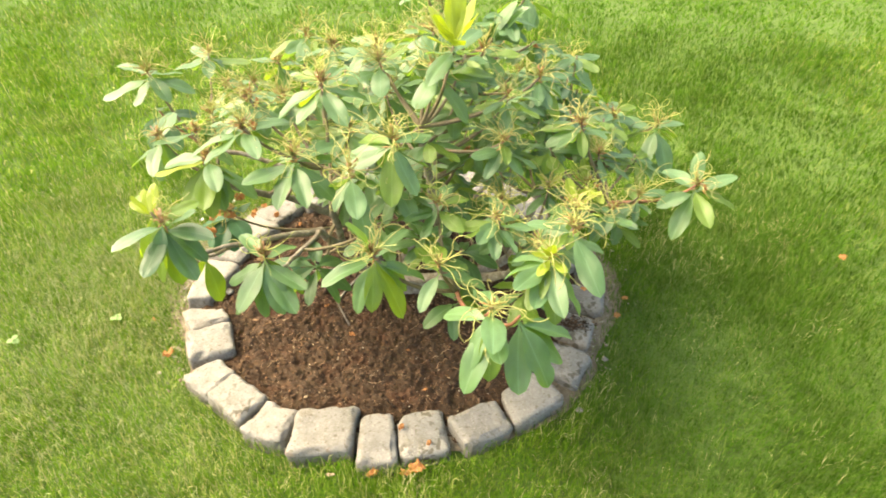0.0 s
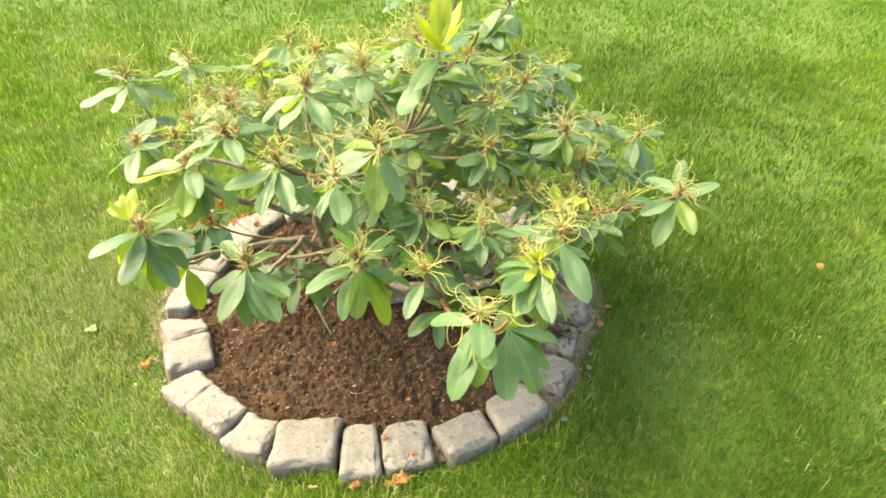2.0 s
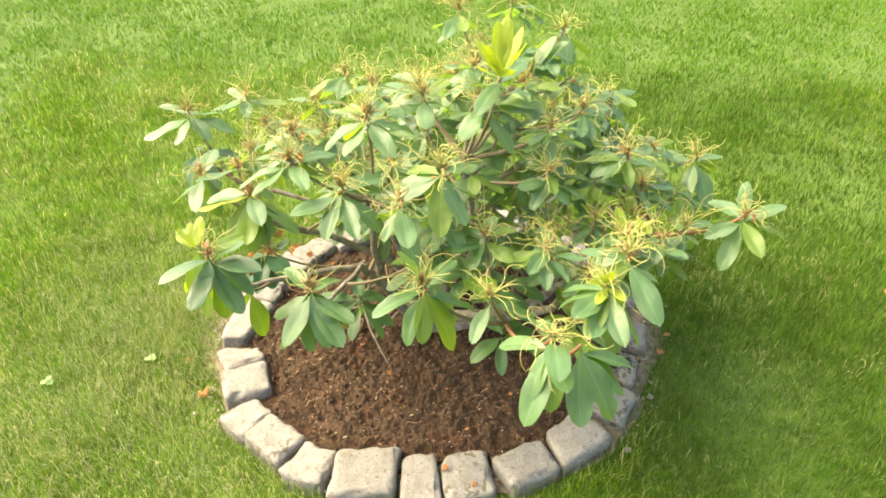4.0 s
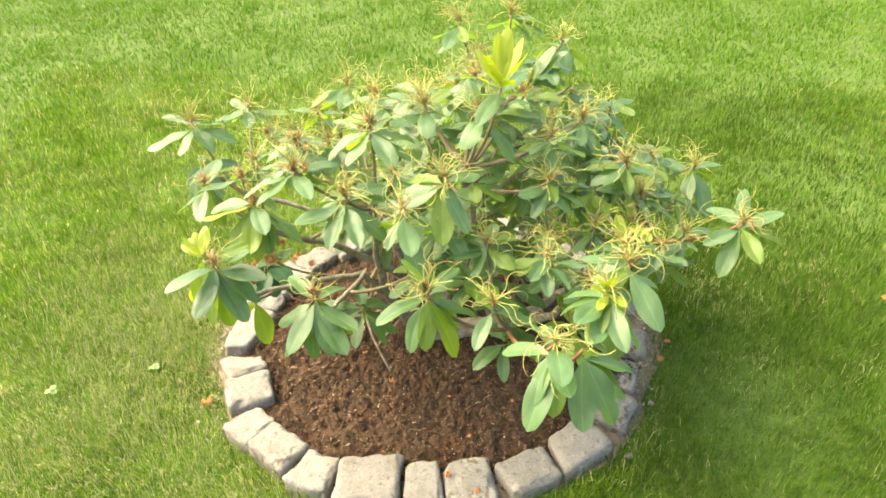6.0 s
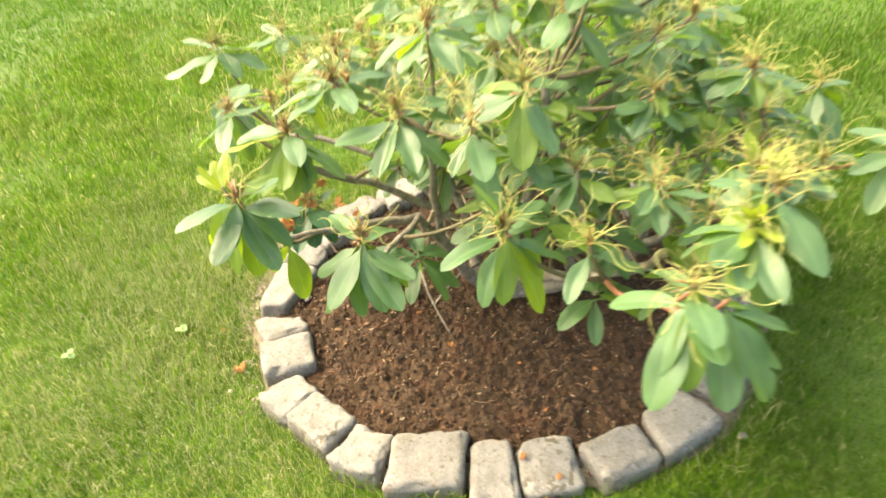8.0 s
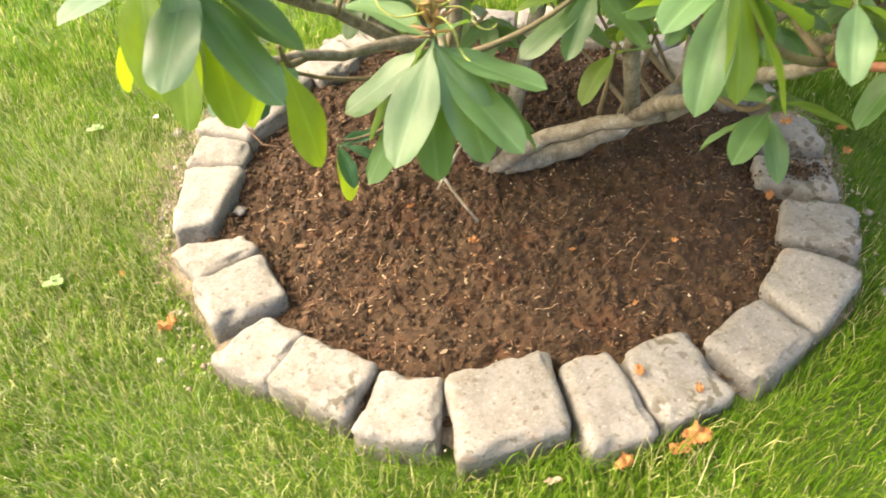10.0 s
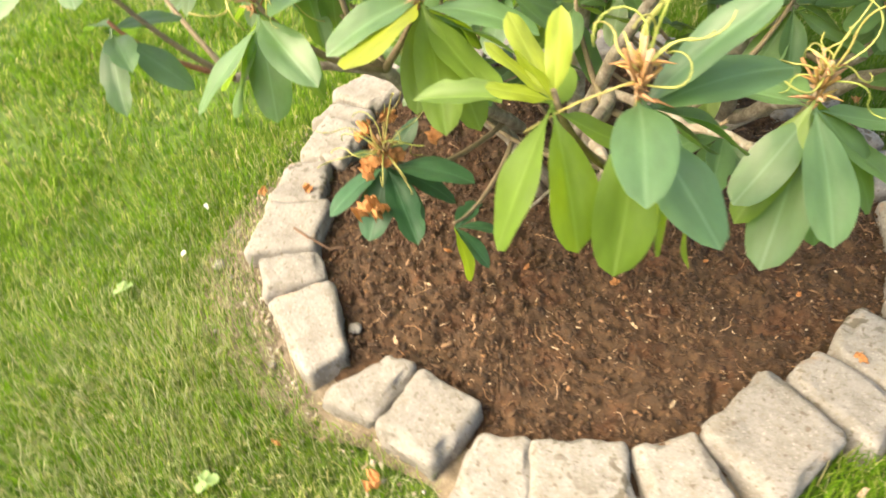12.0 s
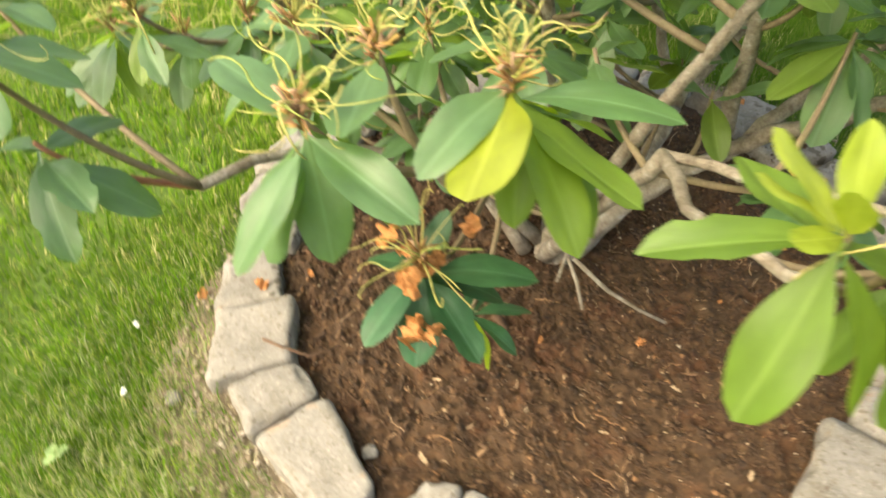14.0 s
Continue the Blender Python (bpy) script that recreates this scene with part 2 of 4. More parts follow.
def humus(name, dark, mid, light, per_island=False):
    """Damp mulch: fine grain over olive and reddish blotches."""
    m, n, l, b = material(name)
    if per_island:
        fac = n.new("ShaderNodeNewGeometry").outputs["Random Per Island"]
        col = ramp(n, l, fac, (0.0, dark), (0.55, mid), (0.93, light), (1.0, tuple(min(1, 2.2 * c) for c in light)))
    else:
        col = ramp(n, l, noise_tex(n, l, 55, 8.0, 0.75), (0.30, dark), (0.50, mid), (0.68, light))
    tint = noise_tex(n, l, 11, 4.0, 0.6)
    col = mix(n, l, scaled(n, l, tint, 0.52, 0.66, 0.0, 0.5), col, (mid[0] * 1.5, mid[1] * 0.95, mid[2] * 0.7))
    col = mix(n, l, scaled(n, l, tint, 0.30, 0.44, 0.5, 0.0), col, (mid[0] * 0.8, mid[1] * 0.95, mid[2] * 0.85))
    fine = noise_tex(n, l, 420, 5.0, 0.7)
    hsv = n.new("ShaderNodeHueSaturation")
    l.new(col, hsv.inputs["Color"])
    l.new(scaled(n, l, fine, 0.25, 0.75, 0.55, 1.45), hsv.inputs["Value"])
    l.new(hsv.outputs[0], b.inputs["Base Color"])
    b.inputs["Roughness"].default_value = 0.95
    bump(n, l, fine, 0.6, 0.005, b.inputs["Normal"])
    return m


MULCH = humus("mulch", (0.026, 0.014, 0.007), (0.050, 0.026, 0.011), (0.094, 0.049, 0.021))
CRUMB = humus("humus_crumb", (0.027, 0.015, 0.008), (0.050, 0.027, 0.012), (0.105, 0.056, 0.026), True)


# ---------------------------------------------------------------- mesh helpers
def mesh_from(name, verts, faces, mats, smooth=True):
    me = bpy.data.meshes.new(name)
    me.from_pydata([tuple(v) for v in verts], [], faces)
    for m in mats:
        me.materials.append(m)
    me.polygons.foreach_set("use_smooth", [smooth] * len(me.polygons))
    me.update()
    return me


def child(name, me, parent, m=None, label=""):
    ob = new(name, me)
    ob.parent = parent
    if m is not None:
        ob.matrix_basis = m
    return tagged(ob, label)


def tube(points, radii, sides=7, cap=True):
    """Vertices and faces of a tapered round tube along points."""
    verts, faces = [], []
    side = None
    count = len(points)
    for i, p in enumerate(points):
        d = (points[min(i + 1, count - 1)] - points[max(i - 1, 0)]).normalized()
        if side is None:
            side = d.orthogonal().normalized()
        side = (side - d * side.dot(d)).normalized()
        up = d.cross(side)
        for k in range(sides):
            a = 2 * math.pi * k / sides
            verts.append(p + radii[i] * (math.cos(a) * side + math.sin(a) * up))
    for i in range(count - 1):
        for k in range(sides):
            j = (k + 1) % sides
            faces.append((i * sides + k, i * sides + j, (i + 1) * sides + j, (i + 1) * sides + k))
    if cap:
        faces.append(tuple(reversed(range(sides))))
        faces.append(tuple((count - 1) * sides + k for k in range(sides)))
    return verts, faces


class Pile:
    """Gathers the pieces of one mesh."""

    def __init__(self):
        self.verts, self.faces = [], []

    def add(self, verts, faces):
        o = len(self.verts)
        self.verts += list(verts)
        self.faces += [tuple(o + i for i in f) for f in faces]


def bezier(a, b, c, d, steps):
    out = []
    for i in range(steps + 1):
        t = i / steps
        s = 1 - t
        out.append(a * s**3 + b * (3 * s * s * t) + c * (3 * s * t * t) + d * t**3)
    return out


# ---------------------------------------------------------------- ground
RING = Vector((-0.10, 1.93, 0))          # middle of the planting bed


S, K = STONE, STONE_LICHEN
STONES = [
    (((-.448, 2.535), (-.395, 2.41), (-.500, 2.325), (-.570, 2.43)), 0.055, K),
    (((-.610, 2.405), (-.523, 2.346), (-.600, 2.215), (-.700, 2.290)), 0.050, K),
    (((-.705, 2.275), (-.584, 2.195), (-.668, 2.080), (-.795, 2.145)), 0.058, S),
    (((-.778, 2.108), (-.668, 2.062), (-.684, 1.990), (-.805, 2.005)), 0.050, S),
    (((-.803, 1.982), (-.674, 1.962), (-.718, 1.790), (-.800, 1.772)), 0.056, S),
    (((-.797, 1.728), (-.656, 1.735), (-.630, 1.690), (-.732, 1.628)), 0.052, S),
    (((-.738, 1.612), (-.620, 1.680), (-.571, 1.562), (-.695, 1.506)), 0.056, S),
    (((-.702, 1.450), (-.605, 1.516), (-.540, 1.468), (-.600, 1.382)), 0.046, S),
    (((-.597, 1.380), (-.540, 1.461), (-.423, 1.388), (-.475, 1.295)), 0.050, K),
    (((-.468, 1.266), (-.414, 1.374), (-.314, 1.348), (-.340, 1.230)), 0.046, S),
    (((-.308, 1.195), (-.306, 1.335), (-.143, 1.368), (-.145, 1.218)), 0.058, S),
    (((-.115, 1.182), (-.125, 1.338), (-.038, 1.347), (-.004, 1.194)), 0.050, S),
    (((.012, 1.205), (-.020, 1.340), (.106, 1.380), (.138, 1.247)), 0.046, K),
    (((.190, 1.258), (.128, 1.346), (.262, 1.424), (.314, 1.328)), 0.054, S),
    (((.330, 1.342), (.285, 1.453), (.379, 1.540), (.467, 1.440)), 0.054, S),
    (((.511, 1.510), (.385, 1.572), (.445, 1.678), (.572, 1.625)), 0.050, K),
    (((.560, 1.668), (.428, 1.745), (.460, 1.828), (.600, 1.790)), 0.046, K),
    (((.622, 1.830), (.462, 1.876), (.482, 1.954), (.650, 1.955)), 0.050, K),
]
# the back of the ring, mostly behind the shrub
turn = math.radians(9)
for i in range(9):
    step = math.radians((12.2, 13.6, 12.8, 14.4, 12.0, 13.9, 12.6, 13.3, 10.5)[i])
    a0, a1 = turn + 0.013, turn + step - 0.013
    turn += step
    r0 = 0.60 + 0.012 * math.sin(i * 2.1)
    r1 = r0 + (0.15, 0.13, 0.16, 0.14, 0.15, 0.13, 0.15, 0.14, 0.13)[i]
    STONES.append((tuple((RING.x + r * math.cos(a), RING.y + 0.02 + r * math.sin(a)) for r, a in ((r1, a0), (r0, a0), (r0, a1), (r1, a1))), 0.05, S if i % 3 else K))


def edge_line(which):
    """Angles and radii, seen from RING, of one edge of the stone ring."""
    polar = sorted((math.atan2(q[k][1] - RING.y, q[k][0] - RING.x), math.hypot(q[k][0] - RING.x, q[k][1] - RING.y)) for q, _, _ in STONES for k in which)
    return np.array(polar)


INNER, OUTER = edge_line((1, 2)), edge_line((0, 3))


def bed_radius(a):
    return np.interp(a, INNER[:, 0], INNER[:, 1], period=2 * math.pi)


def outer_radius(a):
    return np.interp(a, OUTER[:, 0], OUTER[:, 1], period=2 * math.pi)


def ground_height(x, y):
    return 0.012 * noise.noise((x * 0.9, y * 0.9, 3.1)) + 0.004 * noise.noise((x * 6, y * 6, 1.7))


def build_ground():
    lines = [-160, -60, -25, -12, -8] + [-6 + 0.25 * i for i in range(49)] + [8, 12, 25, 60, 160]
    verts, faces = [], []
    for y in lines:
        for x in lines:
            yy = y + 2
            near = max(0.0, 1 - math.hypot(x - RING.x, yy - RING.y) / 0.9)
            verts.append((x, yy, ground_height(x, yy) - 0.008 - 0.05 * near))
    w = len(lines)
    for j in range(w - 1):
        for i in range(w - 1):
            faces.append((j * w + i, j * w + i + 1, (j + 1) * w + i + 1, (j + 1) * w + i))
    tagged(new("ground", mesh_from("ground", verts, faces, [GROUND])), "green mown lawn ground under the grass", "lawn", kind="structure")


build_ground()


def disc(radius_of, rings, spokes, height, inner=0.0):
    verts, faces = [], []
    for j in range(rings + 1):
        for k in range(spokes):
            a = 2 * math.pi * k / spokes
            r = radius_of(a) * (inner + (1 - inner) * j / rings)
            x, y = RING.x + r * math.cos(a), RING.y + r * math.sin(a)
            verts.append((x, y, height(x, y, j / rings, a)))
    for j in range(rings):
        for k in range(spokes):
            q = (k + 1) % spokes
            faces.append((j * spokes + k, (j + 1) * spokes + k, (j + 1) * spokes + q, j * spokes + q))
    return verts, faces


def mulch_height(x, y, share=0.0, a=0.0):
    clods = 0.013 * noise.fractal((x * 14, y * 14, 0.3), 0.7, 2.1, 4) + 0.010 * noise.noise((x * 48, y * 48, 2.0)) + 0.005 * noise.noise((x * 110, y * 110, 7.0))
    return 0.018 + clods - 0.014 * max(0.0, share - 0.8) / 0.2


tagged(new("planting_bed", mesh_from("planting_bed", *disc(lambda a: bed_radius(a) + 0.065, 150, 520, mulch_height), [MULCH])),
       "dark brown mulch and soil inside the stone ring", "mulch", kind="structure")


def earth_reach(a):
    """The bare strip outside the stones is widest at the west and east sides."""
    west = max(0.0, math.cos(a - math.radians(170))) ** 4
    east = max(0.0, math.cos(a - math.radians(2))) ** 3
    return outer_radius(a) - 0.03 + 0.16 * west + 0.10 * east + 0.015 * math.sin(5 * a)


tagged(new("bare_earth", mesh_from("bare_earth", *disc(earth_reach, 24, 260, lambda x, y, s, a: 0.006 + 0.010 * noise.fractal((x * 18, y * 18, 5.0), 0.7, 2.0, 4) - 0.03 * max(0, s - 0.75) * 2 - 0.04 * max(0, 0.3 - s), 0.8), [EARTH])),
       "strip of dry grey-brown earth along the stones", "soil", kind="structure")


# ---------------------------------------------------------------- edging stones
def edging_stone(quad, top, material_, seed, low=-0.07):
    """One tumbled block: quad holds its top's corners (outer, inner, inner, outer)."""
    middle = sum((Vector((x, y, 0)) for x, y in quad), Vector()) / 4
    c = [(Vector((x, y, 0)) - middle) * 1.08 for x, y in quad]
    wide = ((c[3] - c[0]).length + (c[2] - c[1]).length) / 4
    deep = ((c[1] - c[0]).length + (c[2] - c[3]).length) / 4
    tall = (top - low) / 2
    half = Vector((wide, deep, tall))
    r = 0.015
    bm = bmesh.new()
    bmesh.ops.create_cube(bm, size=2)
    bmesh.ops.subdivide_edges(bm, edges=bm.edges, cuts=16, use_grid_fill=True)
    rnd = random.Random(seed)
    tilt_x, tilt_y = rnd.uniform(-0.05, 0.05), rnd.uniform(-0.05, 0.05)
    for v in bm.verts:
        # ease the grid towards the edges, then round them
        p = Vector([math.copysign(abs(x) ** 0.75, x) * h for x, h in zip(v.co, half)])
        core = Vector([max(-(h - r), min(h - r, x)) for x, h in zip(p, half)])
        out = p - core
        n = out.normalized() if out.length > 1e-6 else Vector()
        if out.length > 1e-6:
            p = core + n * min(out.length, r)
        u, w = (p.x / wide + 1) / 2, (p.y / deep + 1) / 2
        flat = (c[0] * (1 - u) + c[3] * u) * (1 - w) + (c[1] * (1 - u) + c[2] * u) * w
        z = p.z + tall + low + (p.x * tilt_x + p.y * tilt_y if p.z > 0 else 0)
        place = Vector((flat.x, flat.y, z))
        away = Vector((flat.x, flat.y, (p.z - tall * 0.2))).normalized()
        q = Vector((flat.x, flat.y, z)) + Vector((seed * 3.7, seed * 1.3, 0))
        rough = 0.0080 * noise.noise(q * 13) + 0.0028 * noise.noise(q * 38) + 0.0018 * noise.noise(q * 90) - 0.004 * max(0.0, noise.noise(q * 60 + Vector((0, 0, 4))) - 0.25)
        edge = sum(1 for x, h in zip(p, half) if abs(x) > h - 0.014)
        chip = max(0.0, noise.noise(q * 27 + Vector((9, 0, 0))) - 0.05) * (0.017 if edge >= 2 else 0.0)
        place += away * (rough - chip)
        v.co = place
    me = bpy.data.meshes.new("edging_stone")
    bm.to_mesh(me)
    bm.free()
    me.materials.append(material_)
    me.polygons.foreach_set("use_smooth", [True] * len(me.polygons))
    ob = new("edging_stone", me)
    ob.location = (middle.x, middle.y, 0)
    return tagged(ob, "rough beige tumbled concrete block with dark lichen specks" if material_ is STONE_LICHEN else "rough beige tumbled concrete edging block",
                  "edging stone", "stones round the planting bed")


for i, (quad, top, mat) in enumerate(STONES):
    edging_stone(quad, top, mat, i + 1)
# a pale stone lying in the lawn far off
edging_stone(((2.52, 3.46), (2.52, 3.58), (2.70, 3.58), (2.70, 3.46)), 0.08, STONE, 77, -0.03)


# ---------------------------------------------------------------- mulch chips and litter
def litter_chips():
    rng = np.random.default_rng(5)
    count = 15000
    a, rr = rng.uniform(0, 2 * np.pi, count), np.sqrt(rng.uniform(0, 1, count))
    radius = np.array([bed_radius(t) + 0.01 for t in a])
    x, y = RING.x + radius * rr * np.cos(a), RING.y + radius * rr * np.sin(a)
    z = np.array([mulch_height(*p) for p in zip(x, y)]) + rng.uniform(-0.002, 0.006, count)
    length = rng.gamma(1.7, 0.0018, count) + 0.0014
    width, thick = length * rng.uniform(0.08, 0.6, count) ** 1.3, length * rng.uniform(0.06, 0.25, count)
    yaw, pitch = rng.uniform(0, 2 * np.pi, count), rng.normal(0, 0.45, count)
    corner = np.array([(-1, -1, -1), (1, -0.7, -1), (1, 0.6, -1), (-1, 1, -1), (-0.9, -0.8, 1), (0.9, -0.6, 1), (1, 0.8, 1), (-0.8, 0.9, 1)], float)
    p = corner[None] * np.stack([length, width, thick], 1)[:, None] * rng.uniform(0.6, 1.1, (count, 8, 1))
    cp, sp, cy, sy = np.cos(pitch)[:, None], np.sin(pitch)[:, None], np.cos(yaw)[:, None], np.sin(yaw)[:, None]
    px, pz = p[..., 0] * cp - p[..., 2] * sp, p[..., 0] * sp + p[..., 2] * cp
    v = np.stack([px * cy - p[..., 1] * sy + x[:, None], px * sy + p[..., 1] * cy + y[:, None], pz + z[:, None]], 2).reshape(-1, 3)
    quads = np.array([(0, 3, 2, 1), (4, 5, 6, 7), (0, 1, 5, 4), (1, 2, 6, 5), (2, 3, 7, 6), (3, 0, 4, 7)])
    f = (quads[None] + 8 * np.arange(count)[:, None, None]).reshape(-1, 4)
    return raw_mesh("mulch_chips", v, f, CHIP)


def litter_crumbs():
    """Small irregular clods of humus, heaped on the bed."""
    rng = np.random.default_rng(6)
    bm = bmesh.new()
    bmesh.ops.create_icosphere(bm, subdivisions=1, radius=1)
    ball = np.array([v.co[:] for v in bm.verts])
    tris = np.array([[v.index for v in f.verts] for f in bm.faces])
    bm.free()
    count, spilt = 12000, 420
    a, rr = rng.uniform(0, 2 * np.pi, count), np.sqrt(rng.uniform(0, 1, count))
    radius = np.array([bed_radius(t) + 0.005 for t in a])
    x, y = RING.x + radius * rr * np.cos(a), RING.y + radius * rr * np.sin(a)
    # some lies spilt on one of the stones
    x[:spilt], y[:spilt] = rng.normal(0.515, 0.032, spilt), rng.normal(1.758, 0.019, spilt)
    size = np.minimum(0.0012 + rng.gamma(1.2, 0.0014, count), 0.0055)
    z = np.array([mulch_height(*p) for p in zip(x, y)]) + size * 0.35
    z[:spilt] = 0.046 + rng.uniform(0, 0.006, spilt)
    size[:spilt] *= 0.8
    p = ball[None] * rng.uniform(0.35, 1.4, (count, len(ball), 1)) * (size[:, None] * rng.uniform(0.7, 1.3, (count, 3)))[:, None]
    v = (p + np.stack([x, y, z], 1)[:, None]).reshape(-1, 3)
    f = (tris[None] + len(ball) * np.arange(count)[:, None, None]).reshape(-1, 3)
    return raw_mesh("mulch_crumbs", v, f, CRUMB)


def raw_mesh(name, v, f, mat, smooth=False):
    me = bpy.data.meshes.new(name)
    n, k = f.shape
    me.vertices.add(len(v))
    me.vertices.foreach_set("co", v.astype(np.float32).ravel())
    me.loops.add(n * k)
    me.loops.foreach_set("vertex_index", f.astype(np.int32).ravel())
    me.polygons.add(n)
    me.polygons.foreach_set("loop_start", np.arange(0, n * k, k, dtype=np.int32))
    me.materials.append(mat)
    me.update(calc_edges=True)
    return me


tagged(new("mulch_crumbs", litter_crumbs()), "dark brown crumbs and clods of humus in the bed", "mulch", kind="stuff")
tagged(new("mulch_chips", litter_chips()), "small dark bark chips and fibres in the bed", "mulch", kind="stuff")


def fibres():
    """Thin pale roots and splinters lying about on the mulch."""
    rnd = random.Random(8)
    pile = Pile()
    for i in range(620):
        a, r = rnd.uniform(0, 2 * math.pi), math.sqrt(rnd.random())
        r *= bed_radius(a) - 0.01
        x, y = RING.x + r * math.cos(a), RING.y + r * math.sin(a)
        yaw, l = rnd.uniform(0, 6.28), rnd.uniform(0.003, 0.011) if rnd.random() < 0.8 else rnd.uniform(0.012, 0.03)
        bow = rnd.uniform(-1.2, 1.2)
        pts = []
        for k in range(4):
            t = k / 3 - 0.5
            px, py = x + l * t * math.cos(yaw + bow * t), y + l * t * math.sin(yaw + bow * t)
            pts.append(Vector((px, py, mulch_height(px, py) + 0.0025 + 0.002 * rnd.random())))
        w = rnd.uniform(0.0003, 0.0009)
        pile.add(*tube(pts, [w, w * 1.2, w, w * 0.5], 4))
    for i in range(75):
        a, r = rnd.uniform(0, 2 * math.pi), math.sqrt(rnd.uniform(0.05, 0.9))
        x, y, yaw = RING.x + r * bed_radius(a) * math.cos(a), RING.y + r * bed_radius(a) * math.sin(a), rnd.uniform(0, 6.28)
        pts, l = [], rnd.uniform(0.028, 0.07)
        for k in range(9):
            yaw += rnd.uniform(-0.45, 0.45)
            x, y = x + l / 9 * math.cos(yaw), y + l / 9 * math.sin(yaw)
            pts.append(Vector((x, y, mulch_height(x, y) + 0.003 + 0.003 * math.sin(k * 0.39))))
        w = rnd.uniform(0.0004, 0.0009)
        pile.add(*tube(pts, [w] * 9, 4))
    return mesh_from("root_fibres", pile.verts, pile.faces, [FIBRE])


def flecks():
    """Tiny pale flakes of bark and wood in the mulch."""
    rng = np.random.default_rng(9)
    count = 650
    a, rr = rng.uniform(0, 2 * np.pi, count), np.sqrt(rng.uniform(0, 1, count))
    radius = np.array([bed_radius(t) for t in a])
    x, y = RING.x + radius * rr * np.cos(a), RING.y + radius * rr * np.sin(a)
    z = np.array([mulch_height(*p) for p in zip(x, y)]) + 0.003
    size = 0.0009 + rng.gamma(1.3, 0.0009, count)
    corner = np.array([(-1, -0.4, 0), (0.2, -0.7, 0), (1, 0.1, 0), (-0.1, 0.6, 0), (0, 0, 0.5), (0, 0, -0.3)], float)
    p = corner[None] * rng.uniform(0.5, 1.3, (count, 6, 1)) * size[:, None, None]
    yaw = rng.uniform(0, 2 * np.pi, count)[:, None]
    v = np.stack([p[..., 0] * np.cos(yaw) - p[..., 1] * np.sin(yaw) + x[:, None], p[..., 0] * np.sin(yaw) + p[..., 1] * np.cos(yaw) + y[:, None], p[..., 2] + z[:, None]], 2).reshape(-1, 3)
    tri = np.array([(0, 1, 4), (1, 2, 4), (2, 3, 4), (3, 0, 4), (1, 0, 5), (2, 1, 5), (3, 2, 5), (0, 3, 5)])
    f = (tri[None] + 6 * np.arange(count)[:, None, None]).reshape(-1, 3)
    return raw_mesh("pale_flecks", v, f, FLECK)


tagged(new("pale_flecks", flecks()), "tiny pale flecks of wood strewn in the mulch", "mulch", kind="stuff")
tagged(new("root_fibres", fibres()), "thin pale root fibres and splinters strewn on the mulch", "mulch", kind="stuff")


def grit():
    """Crumbs of stone and dry soil on the bare strip west and east of the ring."""
    rng = np.random.default_rng(17)
    count = 1500
    side = rng.uniform(0, 1, count) < 0.72
    a = np.where(side, rng.normal(math.radians(168), 0.42, count), rng.normal(math.radians(0), 0.32, count))
    r = np.array([outer_radius(t) for t in a]) - 0.01 + np.abs(rng.normal(0, 0.055, count))
    x, y = RING.x + r * np.cos(a), RING.y + r * np.sin(a)
    size = 0.0012 + rng.gamma(1.1, 0.0014, count)
    corner = np.array([(-1, -0.5, 0), (0.2, -0.8, 0), (1, 0.1, 0), (-0.1, 0.8, 0), (0.1, 0, 0.7), (0, 0, -0.5)], float)
    p = corner[None] * rng.uniform(0.6, 1.3, (count, 6, 1)) * size[:, None, None]
    yaw = rng.uniform(0, 2 * np.pi, count)[:, None]
    z = 0.010 + rng.uniform(0, 0.006, count)
    v = np.stack([p[..., 0] * np.cos(yaw) - p[..., 1] * np.sin(yaw) + x[:, None], p[..., 0] * np.sin(yaw) + p[..., 1] * np.cos(yaw) + y[:, None], p[..., 2] + z[:, None]], 2).reshape(-1, 3)
    tri = np.array([(0, 1, 4), (1, 2, 4), (2, 3, 4), (3, 0, 4), (1, 0, 5), (2, 1, 5), (3, 2, 5), (0, 3, 5)])
    f = (tri[None] + 6 * np.arange(count)[:, None, None]).reshape(-1, 3)
    return raw_mesh("grit", v, f, GRIT)


tagged(new("grit", grit()), "pale stone crumbs and dry soil crumbs beside the ring", "gravel", kind="stuff")


# ---------------------------------------------------------------- rhododendron
def leaf_mesh(name, mat, bend, fold, wave, seed, notch=False):
    """A leathery elliptic leaf one unit long and wide, along +y, with its stalk at the origin."""
    rows, cols = 15, 7
    rnd = random.Random(seed)
    skew = rnd.uniform(-0.05, 0.05)
    verts, faces, uvs = [], [], []
    for j in range(rows + 1):
        t = j / rows
        s = max(0.0, (t - 0.10) / 0.90)
        half = 0.5 * math.sin(math.pi * s ** 1.1) ** (0.62 if s < 0.53 else 0.48) if 0 < s < 1 else 0.0
        half = max(half, 0.035 if t < 0.3 else 0.004)
        if notch and 0.6 < t < 0.8:
            half *= 0.82
        for k in range(cols):
            u = -1 + 2 * k / (cols - 1)
            x = u * half + skew * math.sin(math.pi * t)
            z = -bend * t * t + fold * abs(u) * half * 0.9 - 0.05 * (abs(u) ** 3) * half
            z += wave * math.sin(t * 9 + seed + (2.0 if u > 0 else 0.0)) * abs(u) * half
            verts.append((x, t - 0.25 * bend * bend * t * t, z))
            uvs.append((u * half * 2, t))
    for j in range(rows):
        for k in range(cols - 1):
            faces.append((j * cols + k, j * cols + k + 1, (j + 1) * cols + k + 1, (j + 1) * cols + k))
    me = mesh_from(name, verts, faces, [mat])
    layer = me.uv_layers.new(name="UVMap")
    for loop in me.loops:
        layer.data[loop.index].uv = uvs[loop.vertex_index]
    return me


